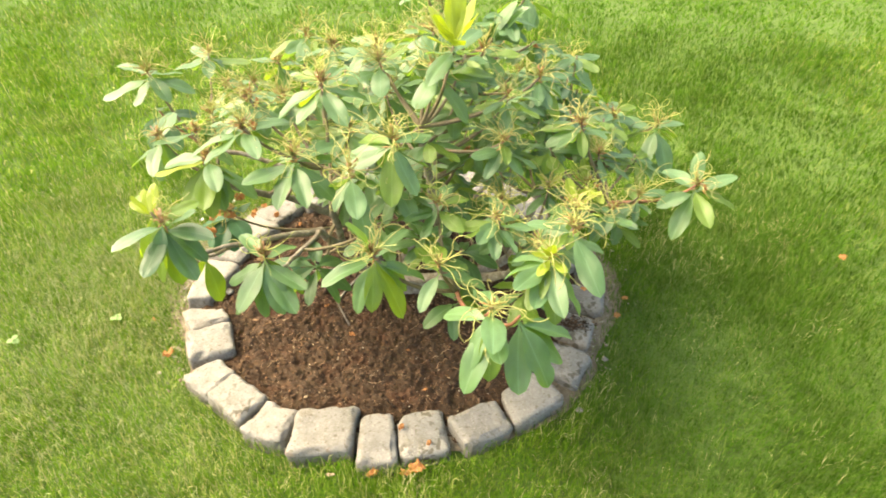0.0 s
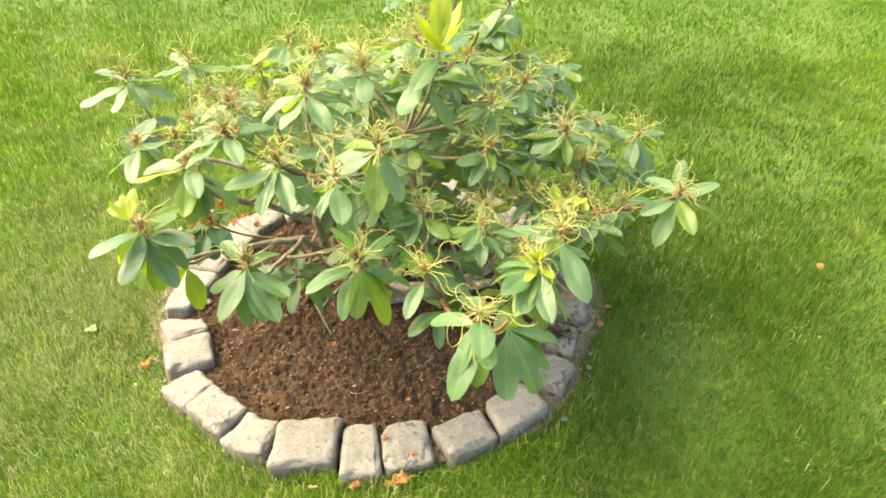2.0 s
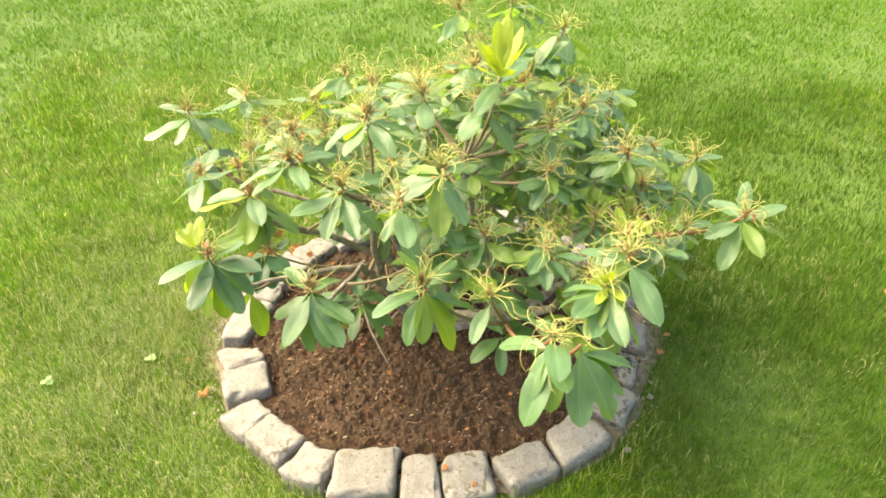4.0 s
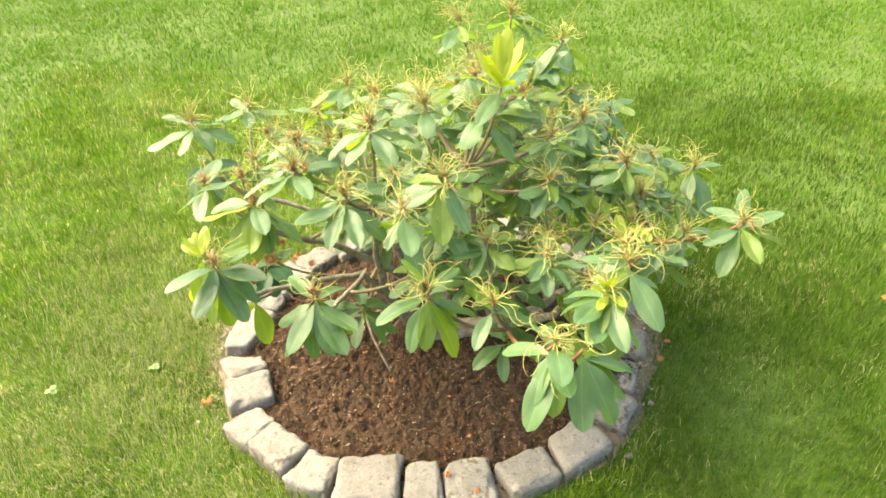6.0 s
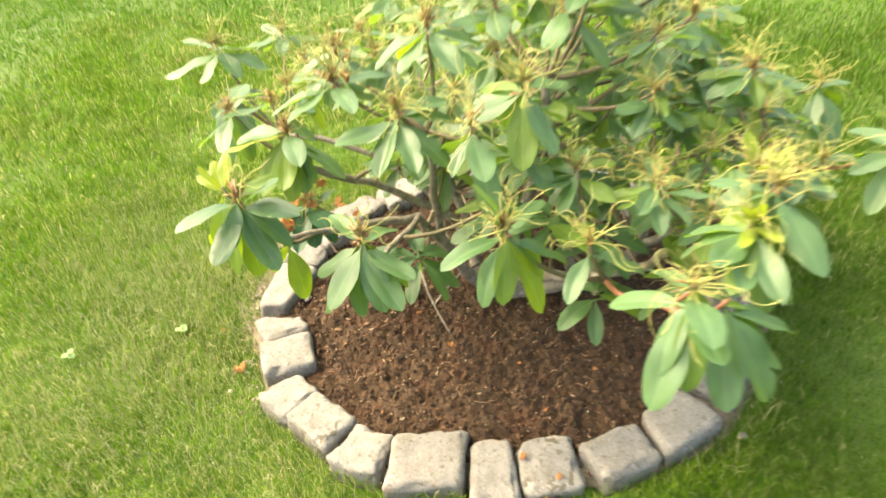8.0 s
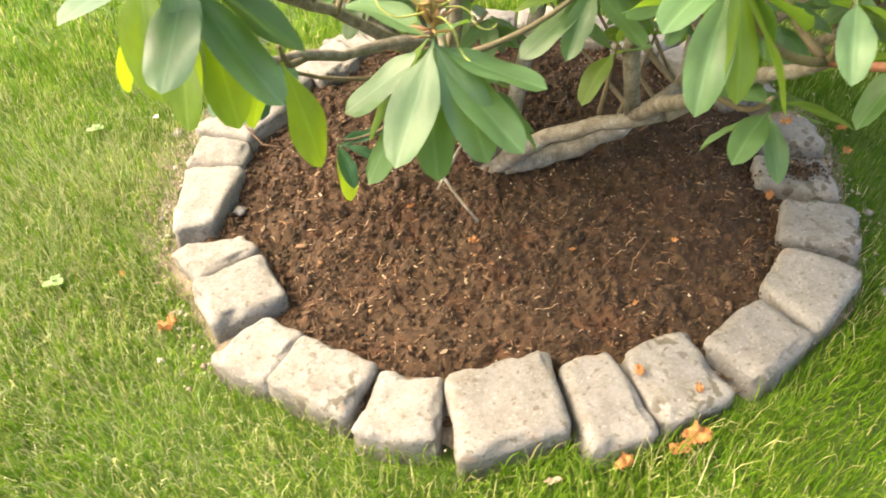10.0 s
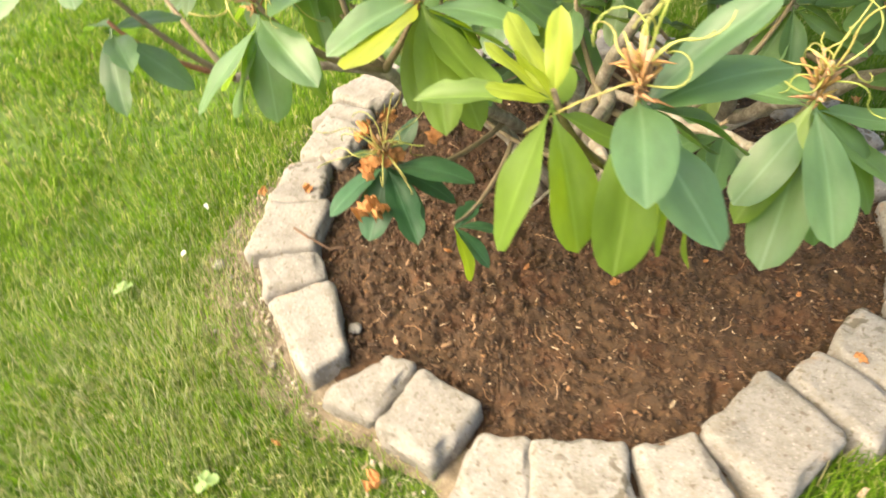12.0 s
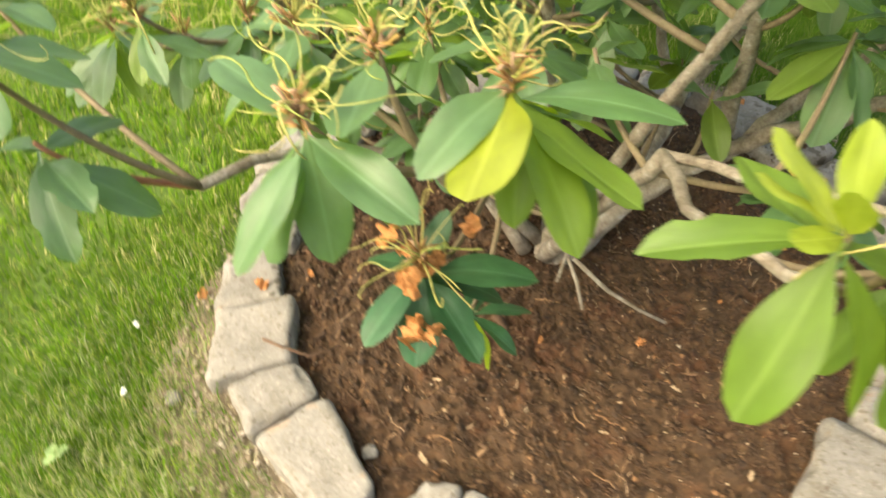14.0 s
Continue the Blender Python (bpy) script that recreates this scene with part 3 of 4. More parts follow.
KINDS = {}
BENDS = (0.10, 0.22, 0.05, 0.30, 0.16, -0.08)
for key, mat in (("green", LEAF), ("dark", LEAF_DARK), ("deep", LEAF_DEEP), ("light", LEAF_LIGHT), ("young", LEAF_YOUNG), ("yellow", LEAF_YELLOW)):
    KINDS[key] = [leaf_mesh("leaf", mat, b, f, w, i + 1, i == 4) for i, (b, f, w) in enumerate(
        zip(BENDS, (0.10, 0.16, 0.05, 0.10, 0.20, 0.12), (0.04, 0.05, 0.06, 0.03, 0.05, 0.05)))]

shrub = tagged(new("rhododendron"), "rhododendron shrub with drooping leathery leaves and spent yellow flower stalks", "shrub")
shrub.location = (-0.12, 1.93, 0.0)
BASE = Vector(shrub.location)


def stick(name, points, r0, r1, mat, parent, label="", sides=8, wobble=0.006, seed=0):
    rnd = random.Random(seed)
    pts = []
    for i, p in enumerate(points):
        w = wobble if 0 < i < len(points) - 1 else 0
        pts.append(p + Vector((rnd.uniform(-w, w), rnd.uniform(-w, w), rnd.uniform(-w, w))))
    n = len(pts)
    radii = [(r0 + (r1 - r0) * i / (n - 1)) * rnd.uniform(0.9, 1.12) for i in range(n)]
    o = parent.matrix_world.translation if parent is not shrub else BASE
    v, f = tube([p - o for p in pts], radii, sides)
    return child(name, mesh_from(name, v, f, [mat]), parent, None, label)


# boughs: start, two handles, end, radii
V = Vector
BOUGHS = [
    (V((-.14, 1.94, -.02)), V((-.10, 1.87, .08)), V((.0, 1.84, .16)), V((.156, 1.714, .254)), .025, .013),
    (V((-.10, 1.90, .03)), V((.02, 1.90, .03)), V((.16, 1.93, .06)), V((.30, 1.95, .16)), .024, .016),
    (V((.30, 1.95, .16)), V((.38, 1.94, .24)), V((.46, 1.88, .36)), V((.55, 1.74, .56)), .015, .008),
    (V((.30, 1.95, .16)), V((.36, 2.02, .26)), V((.42, 2.14, .36)), V((.46, 2.22, .48)), .013, .007),
    (V((.113, 1.757, .230)), V((.12, 1.62, .34)), V((.12, 1.50, .44)), V((.14, 1.34, .56)), .015, .008),
    (V((.156, 1.714, .254)), V((.25, 1.71, .28)), V((.31, 1.64, .36)), V((.33, 1.46, .60)), .016, .007),
    (V((.113, 1.757, .230)), V((.06, 1.72, .45)), V((.04, 1.72, .62)), V((.02, 1.70, .80)), .016, .008),
    (V((-.14, 1.94, .02)), V((-.20, 1.86, .16)), V((-.22, 1.74, .34)), V((-.27, 1.66, .47)), .020, .011),
    (V((-.27, 1.66, .47)), V((-.36, 1.60, .50)), V((-.44, 1.50, .53)), V((-.50, 1.38, .60)), .009, .006),
    (V((-.27, 1.66, .47)), V((-.28, 1.56, .50)), V((-.30, 1.46, .52)), V((-.31, 1.36, .56)), .008, .005),
    (V((-.14, 1.96, .05)), V((-.24, 2.10, .25)), V((-.46, 2.13, .42)), V((-.72, 2.05, .475)), .014, .007),
    (V((-.20, 2.00, .20)), V((-.34, 1.96, .36)), V((-.48, 1.82, .46)), V((-.58, 1.74, .58)), .013, .008),
    (V((-.16, 1.98, .02)), V((-.18, 2.08, .20)), V((-.30, 2.20, .36)), V((-.44, 2.24, .56)), .018, .008),
    (V((-.10, 1.96, .02)), V((.00, 2.06, .26)), V((.06, 2.14, .48)), V((.10, 2.20, .76)), .022, .010),
    (V((-.24, 1.80, .28)), V((-.24, 1.72, .46)), V((-.22, 1.66, .60)), V((-.22, 1.58, .74)), .012, .007),
]
FORKS = []
for i, (a, b, c, d, r0, r1) in enumerate(BOUGHS):
    pts = bezier(a, b, c, d, 9)
    stick("branch", pts, r0, r1, BARK, shrub, "smooth grey-brown main branch" if r0 > 0.017 else "", 9, 0.006, i)
    FORKS += [(p, r0 + (r1 - r0) * k / 9) for k, p in enumerate(pts) if k >= 4]
# knotty root crown
stick("trunk", [V((-.135, 1.945, -.04)), V((-.132, 1.942, .0)), V((-.125, 1.938, .04)), V((-.115, 1.932, .08)), V((-.10, 1.922, .115))], .040, .020, BARK, shrub, "knotty short trunk at the soil", 14, .004, 77)


def leaf_pose(az, el, length, width, roll):
    d = Vector((math.cos(el) * math.cos(az), math.cos(el) * math.sin(az), math.sin(el)))
    up = Vector((0, 0, 1)) - d * d.z
    if up.length < 0.05:
        up = Vector((-math.cos(az), -math.sin(az), 0))
    up.normalize()
    right = d.cross(up)
    m = Matrix((right, d, up)).transposed().to_4x4()
    return m @ Matrix.Rotation(roll, 4, "Y") @ Matrix.Diagonal((width, length, length, 1))


def curly(start, direction, length, radius, rnd, curl):
    """A thin stalk that runs straight at first and then winds."""
    pts, d = [start.copy()], direction.normalized()
    axis = d.cross(Vector((rnd.uniform(-1, 1), rnd.uniform(-1, 1), rnd.uniform(-1, 1)))).normalized()
    flip = rnd.choice((6, 7, 8, 20))
    for i in range(12):
        way = curl * (0.10 if i < 4 else 0.50) * (-1.2 if i >= flip else 1)
        d = (Matrix.Rotation(way, 3, axis) @ d + Vector((0, 0, -0.03))).normalized()
        pts.append(pts[-1] + d * length / 12)
    return tube(pts, [radius * (1.25 - 0.5 * i / 12) for i in range(13)], 5, True)


def flower_head(parent, stalks, bracts, spread, rnd, high=0.05):
    """Bare winding stalks left over from the blossoms, with brown scales and stubs at their foot."""
    pile = Pile()
    for i in range(int(stalks * 1.6)):
        a, e = rnd.uniform(0, 2 * math.pi), rnd.uniform(0.35, 1.35) if rnd.random() < 0.75 else rnd.uniform(-0.3, 0.35)
        d = Vector((math.cos(a) * math.cos(e), math.sin(a) * math.cos(e), math.sin(e)))
        pile.add(*curly(Vector((0, 0, 0.012)) + d * 0.004 + Vector((0, 0, rnd.uniform(0, 0.012))), d, rnd.uniform(0.055, 0.125) * spread, rnd.uniform(0.00070, 0.00110), rnd, rnd.choice((-1, 1)) * rnd.uniform(0.35, 0.95)))
    tagged(child("flower_head", mesh_from("flower_head", pile.verts, pile.faces, [STALK]), parent, None, "bare curling yellow flower stalks"), kind="stuff")
    if bracts:
        pile = Pile()
        for i in range(int(bracts * 1.7)):
            a, e = rnd.uniform(0, 2 * math.pi), rnd.uniform(-0.2, 1.2)
            d = Vector((math.cos(a) * math.cos(e), math.sin(a) * math.cos(e), math.sin(e)))
            p = Vector((0, 0, rnd.uniform(-0.008, 0.03)))
            l, w = rnd.uniform(0.008, 0.032), rnd.uniform(0.0008, 0.0024)
            pile.add(*tube([p, p + d * l * 0.5 + Vector((rnd.uniform(-.003, .003), rnd.uniform(-.003, .003), .002)), p + d * l], [w * 0.5, w, w * 0.15], 5))
        for i in range(bracts // 2):
            a, e = rnd.uniform(0, 2 * math.pi), rnd.uniform(0.6, 1.45)
            d = Vector((math.cos(a) * math.cos(e), math.sin(a) * math.cos(e), math.sin(e)))
            p, l = Vector((0, 0, 0.008)), rnd.uniform(0.018, 0.042)
            pile.add(*tube([p, p + d * l * 0.6, p + d * l], [.0016, .0016, .0019], 5))
        tagged(child("scaly_bud", mesh_from("scaly_bud", pile.verts, pile.faces, [BRACT]), parent, None, "brown papery bud scales"), kind="stuff")


def crumple(size, seed):
    """A dried, crumpled petal."""
    rnd = random.Random(seed)
    n = 12
    verts, faces = [], []
    for j in range(n):
        for i in range(n):
            u, w = i / (n - 1) - 0.5, j / (n - 1) - 0.5
            u, w = u * math.sqrt(1 - 2 * w * w), w * math.sqrt(1 - 2 * u * u)
            q = Vector((u * 4 + seed, w * 4, seed * 0.7))
            verts.append(Vector((u * (0.8 + 0.3 * noise.noise(q)), w * (0.5 + 0.4 * noise.noise(q + Vector((5, 0, 0)))), 0.32 * noise.noise(q * 1.3 + Vector((0, 7, 0))) + 0.05 * math.sin(u * 12 + 4 * w) + 0.12 * noise.noise(q * 2.6))) * size)
    for j in range(n - 1):
        for i in range(n - 1):
            faces.append((j * n + i, j * n + i + 1, (j + 1) * n + i + 1, (j + 1) * n + i))
    return verts, faces


SHOOTS = []


def shoot(place, leaves=(), fill=10, kind="green", size=0.122, droop=-17, stalks=14, bracts=10, seed=0, spread=1.0, light=0.15, stem="twig", crisp=0, young=(), old=(), wide=1.0, root=None, glow=()):
    """One whorl at the end of a twig. leaves: azimuth, elevation, length in degrees and metres; the rest is filled in round it."""
    rnd = random.Random(seed * 7 + 3)
    place = Vector(place)
    if place.x > 0.03 and place.y > 1.42:
        size *= 0.80
    best = min(FORKS, key=lambda f: (f[0] - place).length + (1.0 if f[0].z > place.z - 0.05 else 0.0))
    root, thick = (Vector(root), .008) if root else best
    reach = place - root
    bend = Vector((0, 0, 1)) * 0.25 * reach.length
    pts = bezier(root - place, root - place + reach * 0.4 - bend * 0.5 + Vector((rnd.uniform(-.03, .03), rnd.uniform(-.03, .03), 0)), -reach * 0.18 - bend * 0.5, Vector((0, 0, 0.012)), 9)
    r0 = min(thick * 0.8, 0.006)
    v, f = tube(pts, [r0 + (0.0028 - r0) * i / 9 * rnd.uniform(0.95, 1.05) for i in range(10)], 7)
    ob = new("shoot", mesh_from("shoot", v, f, [TWIG_RED if stem == "red" else TWIG]))
    ob.parent = shrub
    ob.location = place - BASE
    todo = [(math.radians(a), math.radians(e), l, rnd.uniform(-0.25, 0.25)) for a, e, l in leaves]
    tries = 0
    while len(todo) < max(fill, len(leaves)) and tries < 60:
        tries += 1
        a = rnd.uniform(-math.pi, math.pi)
        gap = min((abs((a - b[0] + math.pi) % (2 * math.pi) - math.pi) for b in todo), default=9)
        if gap < 0.42 and tries < 50:
            continue
        todo.append((a, math.radians(droop - 6 + rnd.gauss(0, 16)), size * rnd.uniform(0.8, 1.12), rnd.uniform(-0.4, 0.4)))
    for a, e, l, roll in todo:
        which = "light" if kind == "green" and rnd.random() < light else kind
        shape = rnd.randrange(6)
        me = KINDS[which][shape]
        w = l * rnd.uniform(0.32, 0.41) * wide
        e += math.atan(BENDS[shape])
        off = Matrix.Translation((0, 0, rnd.uniform(-0.016, 0.004)))
        child("leaf", me, ob, off @ leaf_pose(a, e, l, w, roll))
    for a, e, l in glow:
        child("leaf", KINDS["light"][0], ob, leaf_pose(math.radians(a), math.radians(e) + 0.10, l, l * 0.35, rnd.uniform(-.3, .3)))
    for a, e, l in young:
        me = KINDS["young"][rnd.choice((0, 2, 5))]
        child("young_leaf", me, ob, Matrix.Translation((0, 0, 0.004)) @ leaf_pose(math.radians(a), math.radians(e), l, l * (0.35 if l < .1 else 0.28), rnd.uniform(-.3, .3)), "yellow-green fresh leaf")
    for a, e, l in old:
        child("yellowed_leaf", KINDS["yellow"][2], ob, leaf_pose(math.radians(a), math.radians(e), l, l * 0.48, 0.3), "yellowing old leaf")
    if stalks:
        flower_head(ob, stalks, bracts, spread, rnd)
    if isinstance(crisp, int):
        turns = [rnd.uniform(0, 6.28) for _ in range(crisp)]
        crisp = [(.028 * math.cos(a), .028 * math.sin(a), rnd.uniform(0, .03), rnd.uniform(.022, .032)) for a in turns]
    for i, (x, y, z, wide_) in enumerate(crisp):
        v, f = crumple(wide_, seed + i * 3.1)
        child("dried_petal", mesh_from("dried_petal", v, f, [PETAL]), ob, pose(x, y, z, rnd.uniform(-60, 60), rnd.uniform(-60, 60), rnd.uniform(0, 360)), "crumpled orange-brown dried petal")
    SHOOTS.append(place)
    return ob


YOUNG = ((93, 45, .078), (40, 66, .070), (121, 36, .070), (166, 26, .060), (-175, 60, .066))
# front whorls
shoot((-0.54, 1.331, 0.722), ((-33, -52, 0.141), (-91, -49, 0.091), (-17, 5, 0.131), (-16, 37, 0.129), (-4, -43, 0.125), (-17, -34, 0.125), (-130, 1, 0.125), (-98, -22, 0.125)), 8, 'dark', stalks=7, bracts=22, seed=1, spread=0.85, light=0.0, glow=((-133, -75, 0.158), (-54, -77, 0.158)))
shoot((-0.587, 1.375, 0.713), ((133, -5, 0.119), (-93, -67, 0.125), (-15, -35, 0.125), (55, -8, 0.125)), 4, stalks=0, seed=2, light=0.9, young=YOUNG, glow=((173, -69, 0.147),))
shoot((-0.316, 1.329, 0.642), ((-119, -38, 0.135), (-42, -40, 0.146), (-150, -54, 0.160), (-173, -33, 0.116), (-26, -15, 0.124), (-61, -54, 0.133), (-100, -70, 0.150), (134, 4, 0.120), (70, -18, 0.120)), 9, stalks=8, bracts=20, seed=3, spread=0.85, light=0.0, glow=((-178, -58, 0.140), (5, -55, 0.140)))
shoot((-.47, 1.345, .62), ((-40, -76, .125), (150, -60, .10)), 2, stalks=0, seed=53, light=1.0)
shoot((-0.046, 1.27, 0.708), ((-139, -2, 0.131), (-120, -58, 0.124), (15, -31, 0.137), (9, -56, 0.129), (61, 2, 0.13), (-152, 65, 0.129), (126, -31, 0.125)), 7, stalks=18, bracts=14, seed=4, glow=((-86, -59, 0.122), (-33, -58, 0.158)))
shoot((0.101, 1.286, 0.67), ((-114, -26, 0.1), (62, -28, 0.132), (17, -32, 0.134), (97, -14, 0.125), (118, -7, 0.125)), 5, size=0.09, stalks=14, bracts=4, seed=5)
shoot((0.214, 1.055, 0.768), ((144, -30, 0.135), (-129, -56, 0.123), (-119, -53, 0.154), (-86, 12, 0.125), (99, -23, 0.133), (-80, 2, 0.125)), 6, stalks=16, bracts=2, seed=6, stem='red', light=0.0, glow=((-87, -59, 0.132),))
shoot((0.271, 1.073, 0.74), ((17, -29, 0.136), (-3, -47, 0.143), (-44, -53, 0.149), (-84, -56, 0.147), (35, -73, 0.132)), 5, stalks=0, seed=57, light=0.0, stem='red', root=(0.21, 1.16, 0.66), glow=((52, -37, 0.127),))
shoot((0.336, 1.231, 0.762), ((136, -32, 0.125), (-107, -6, 0.125), (-127, 3, 0.125), (-27, -50, 0.133), (54, -53, 0.125)), 7, stalks=12, bracts=3, seed=7, glow=((-80, -45, 0.136), (-113, -21, 0.125)), young=((-146, 40, 0.062), (-140, 61, 0.062), (-60, 51, 0.062), (-62, 15, 0.062), (-116, 5, 0.062), (-90, 63, 0.062)))
shoot((0.39, 1.32, 0.772), ((-67, -25, 0.158), (30, -38, 0.125), (121, -44, 0.125), (-55, -37, 0.133)), 6, stalks=22, bracts=10, seed=8)
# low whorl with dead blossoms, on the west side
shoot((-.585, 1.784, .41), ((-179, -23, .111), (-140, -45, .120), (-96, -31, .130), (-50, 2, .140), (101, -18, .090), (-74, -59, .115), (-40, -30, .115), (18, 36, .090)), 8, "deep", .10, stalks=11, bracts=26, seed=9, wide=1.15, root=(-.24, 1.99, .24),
      crisp=((-.012, .041, .039, .056), (.029, .037, .048, .042), (-.036, -.019, .016, .060), (.006, -.015, .016, .050), (-.062, -.050, -.023, .066), (-.046, -.070, -.026, .054), (.081, -.005, .020, .040), (.0, .02, .02, .045)))
shoot((-0.718, 1.748, 0.695), ((135, -53, 0.125), (170, -61, 0.125), (-119, -72, 0.125), (-43, -62, 0.125), (-171, -36, 0.125), (-85, -18, 0.125), (91, 11, 0.125)), 7, stalks=10, bracts=18, seed=10, spread=1.0)
shoot((-0.555, 1.666, 0.688), ((-172, -12, 0.125), (15, -47, 0.125), (22, -78, 0.125), (-34, -57, 0.125), (-83, -25, 0.148), (-64, 0, 0.145), (-54, -55, 0.142), (-9, -36, 0.158)), 8, stalks=14, bracts=26, seed=11, spread=.85, light=0.35, old=((-152, -2, 0.143),), glow=((-108, -39, 0.157), (-132, -64, 0.125), (-80, -55, 0.158)))
shoot((-0.618, 1.77, 0.707), ((101, -31, 0.125), (75, -50, 0.125), (-1, -46, 0.125), (-141, -1, 0.125), (43, -28, 0.125)), 5, stalks=8, bracts=16, seed=12, spread=.8)
shoot((-0.889, 2.101, 0.717), ((-144, -14, 0.158), (-94, -18, 0.125), (-40, -26, 0.125), (11, -24, 0.143), (161, 6, 0.125)), 7, stalks=20, bracts=12, seed=13, spread=1.3)
shoot((-0.865, 2.06, 0.6), ((-119, -59, 0.125), (42, -51, 0.125), (-89, -2, 0.125), (29, -15, 0.125), (78, -27, 0.125)), 7, 'dark', stalks=0, seed=54, stem='red')
shoot((-0.794, 2.373, 0.662), ((139, 3, 0.125), (173, -27, 0.125), (-72, -7, 0.125), (14, -9, 0.14), (150, -34, 0.125)), 7, stalks=18, bracts=8, seed=14, spread=1.25)
shoot((-.675, 2.193, .637), (), 7, size=.09, stalks=14, bracts=12, seed=15, root=(-.42, 2.235, .52))
shoot((-.62, 1.90, .69), (), 8, stalks=14, bracts=12, seed=16)
shoot((-0.505, 2.236, 0.71), ((-53, -62, 0.134), (142, -48, 0.125), (46, -12, 0.125), (155, -7, 0.125), (64, -25, 0.125)), 7, stalks=18, bracts=16, seed=17, spread=1.2)
shoot((-.408, 1.656, .876), (), 9, stalks=20, bracts=22, seed=18, spread=1.15, crisp=2)
shoot((-0.384, 1.521, 0.868), ((-151, -12, 0.129), (34, -32, 0.125), (-60, 0, 0.125), (43, -7, 0.125), (150, -11, 0.125)), 7, stalks=22, bracts=20, seed=19, spread=1.1, crisp=1)
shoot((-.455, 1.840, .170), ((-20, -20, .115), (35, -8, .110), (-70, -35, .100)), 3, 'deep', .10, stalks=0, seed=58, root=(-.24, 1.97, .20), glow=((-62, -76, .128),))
# middle and top
shoot((-0.215, 1.647, 0.931), ((-151, -26, 0.128), (-53, -24, 0.125), (21, -24, 0.125), (134, -10, 0.125), (140, -42, 0.125), (78, -1, 0.125)), 8, stalks=20, bracts=14, seed=20, spread=1.15)
shoot((-0.091, 1.779, 0.926), ((153, 10, 0.125), (147, -19, 0.125), (110, -42, 0.125), (9, 17, 0.129), (59, -27, 0.125), (58, 6, 0.125)), 8, stalks=26, bracts=8, seed=21, spread=1.2)
shoot((0.059, 1.714, 0.942), ((-110, -20, 0.125), (-32, -44, 0.141), (-3, 2, 0.145), (151, -24, 0.125), (115, 36, 0.125), (-6, -2, 0.158)), 8, stalks=20, bracts=20, seed=22, crisp=1)
shoot((-0.021, 1.476, 0.878), ((172, -21, 0.125), (-46, -48, 0.13), (119, -58, 0.125), (-87, -56, 0.14), (49, -13, 0.125), (31, -40, 0.125), (141, -19, 0.125)), 9, stalks=22, bracts=8, seed=23, spread=1.1)
shoot((-0.249, 1.457, 0.836), ((-106, -33, 0.125), (-20, -37, 0.126), (149, -33, 0.125), (48, -4, 0.125), (39, -20, 0.125), (-67, -21, 0.125)), 8, stalks=22, bracts=14, seed=24)
shoot((-0.11, 1.407, 0.829), ((-74, -11, 0.125), (132, -45, 0.125), (-62, -50, 0.156), (54, -41, 0.125)), 6, size=0.1, stalks=16, bracts=8, seed=25, spread=1.2)
shoot((0.105, 1.661, 1.034), ((129, -22, 0.125), (61, -23, 0.125), (61, 7, 0.125), (-113, -16, 0.125)), 4, size=0.11, stalks=0, seed=26, young=((-127, 51, 0.115), (111, 72, 0.127), (74, 73, 0.139), (39, 64, 0.124), (136, 33, 0.115), (-31, 51, 0.115), (-110, 50, 0.115), (-79, 25, 0.115), (-124, 24, 0.115)))
shoot((0.26, 2.124, 0.607), ((-166, -26, 0.138), (-155, -37, 0.158), (-18, -17, 0.128), (-116, -23, 0.125), (143, -15, 0.125)), 7, stalks=14, bracts=10, seed=27)
shoot((0.241, 1.613, 0.629), ((149, -48, 0.125), (-69, -2, 0.125), (49, -18, 0.125), (-104, -29, 0.125), (120, -22, 0.125)), 7, stalks=20, bracts=4, seed=28)
shoot((0.104, 1.958, 0.509), ((155, -23, 0.125), (11, -2, 0.125), (46, 11, 0.125), (-47, -45, 0.131), (-95, -13, 0.125)), 7, size=0.1, stalks=0, seed=29, young=((-110, 20, 0.05), (20, 30, 0.05), (140, 35, 0.05)))
shoot((.366, 1.638, .661), (), 7, stalks=12, bracts=3, seed=30, size=.10, young=((-90, 40, .06), (30, 50, .06), (160, 50, .06)))
# east side
shoot((0.467, 1.663, 0.659), ((-108, -26, 0.125), (19, -46, 0.125), (120, -45, 0.125)), 3, stalks=10, bracts=4, seed=31, crisp=1, young=((177, 48, 0.085), (95, 27, 0.085), (-40, 50, 0.085), (-65, 5, 0.085), (-90, 21, 0.085), (-123, -8, 0.085)))
shoot((.42, 1.50, .70), (), 7, stalks=16, bracts=8, seed=32, young=((-100, 40, .08), (0, 50, .08), (120, 50, .08)))
shoot((0.524, 1.858, 0.637), ((20, -11, 0.125), (69, 27, 0.125), (102, 36, 0.125), (18, -21, 0.125), (134, -9, 0.125)), 7, stalks=20, bracts=12, seed=33)
shoot((0.746, 2.125, 0.594), ((147, 2, 0.125), (169, -27, 0.125), (37, -34, 0.125), (-112, -36, 0.125), (-65, -51, 0.158), (33, -6, 0.125)), 8, stalks=20, bracts=4, seed=34)
shoot((0.765, 1.699, 0.647), ((121, -5, 0.125), (76, 33, 0.125), (12, 18, 0.125), (-13, -23, 0.125), (-81, -18, 0.125), (-125, -55, 0.143), (124, -35, 0.125)), 9, stalks=14, bracts=6, seed=35, crisp=1, stem='red')
shoot((0.627, 1.715, 0.59), ((27, -3, 0.125), (56, -56, 0.125), (93, -10, 0.125), (-141, -20, 0.125)), 6, size=0.075, stalks=14, bracts=4, seed=36)
shoot((0.411, 2.125, 0.538), ((-112, -5, 0.125), (-75, -13, 0.125), (38, 2, 0.125), (9, 38, 0.158), (61, 63, 0.134)), 7, stalks=4, bracts=6, seed=37)
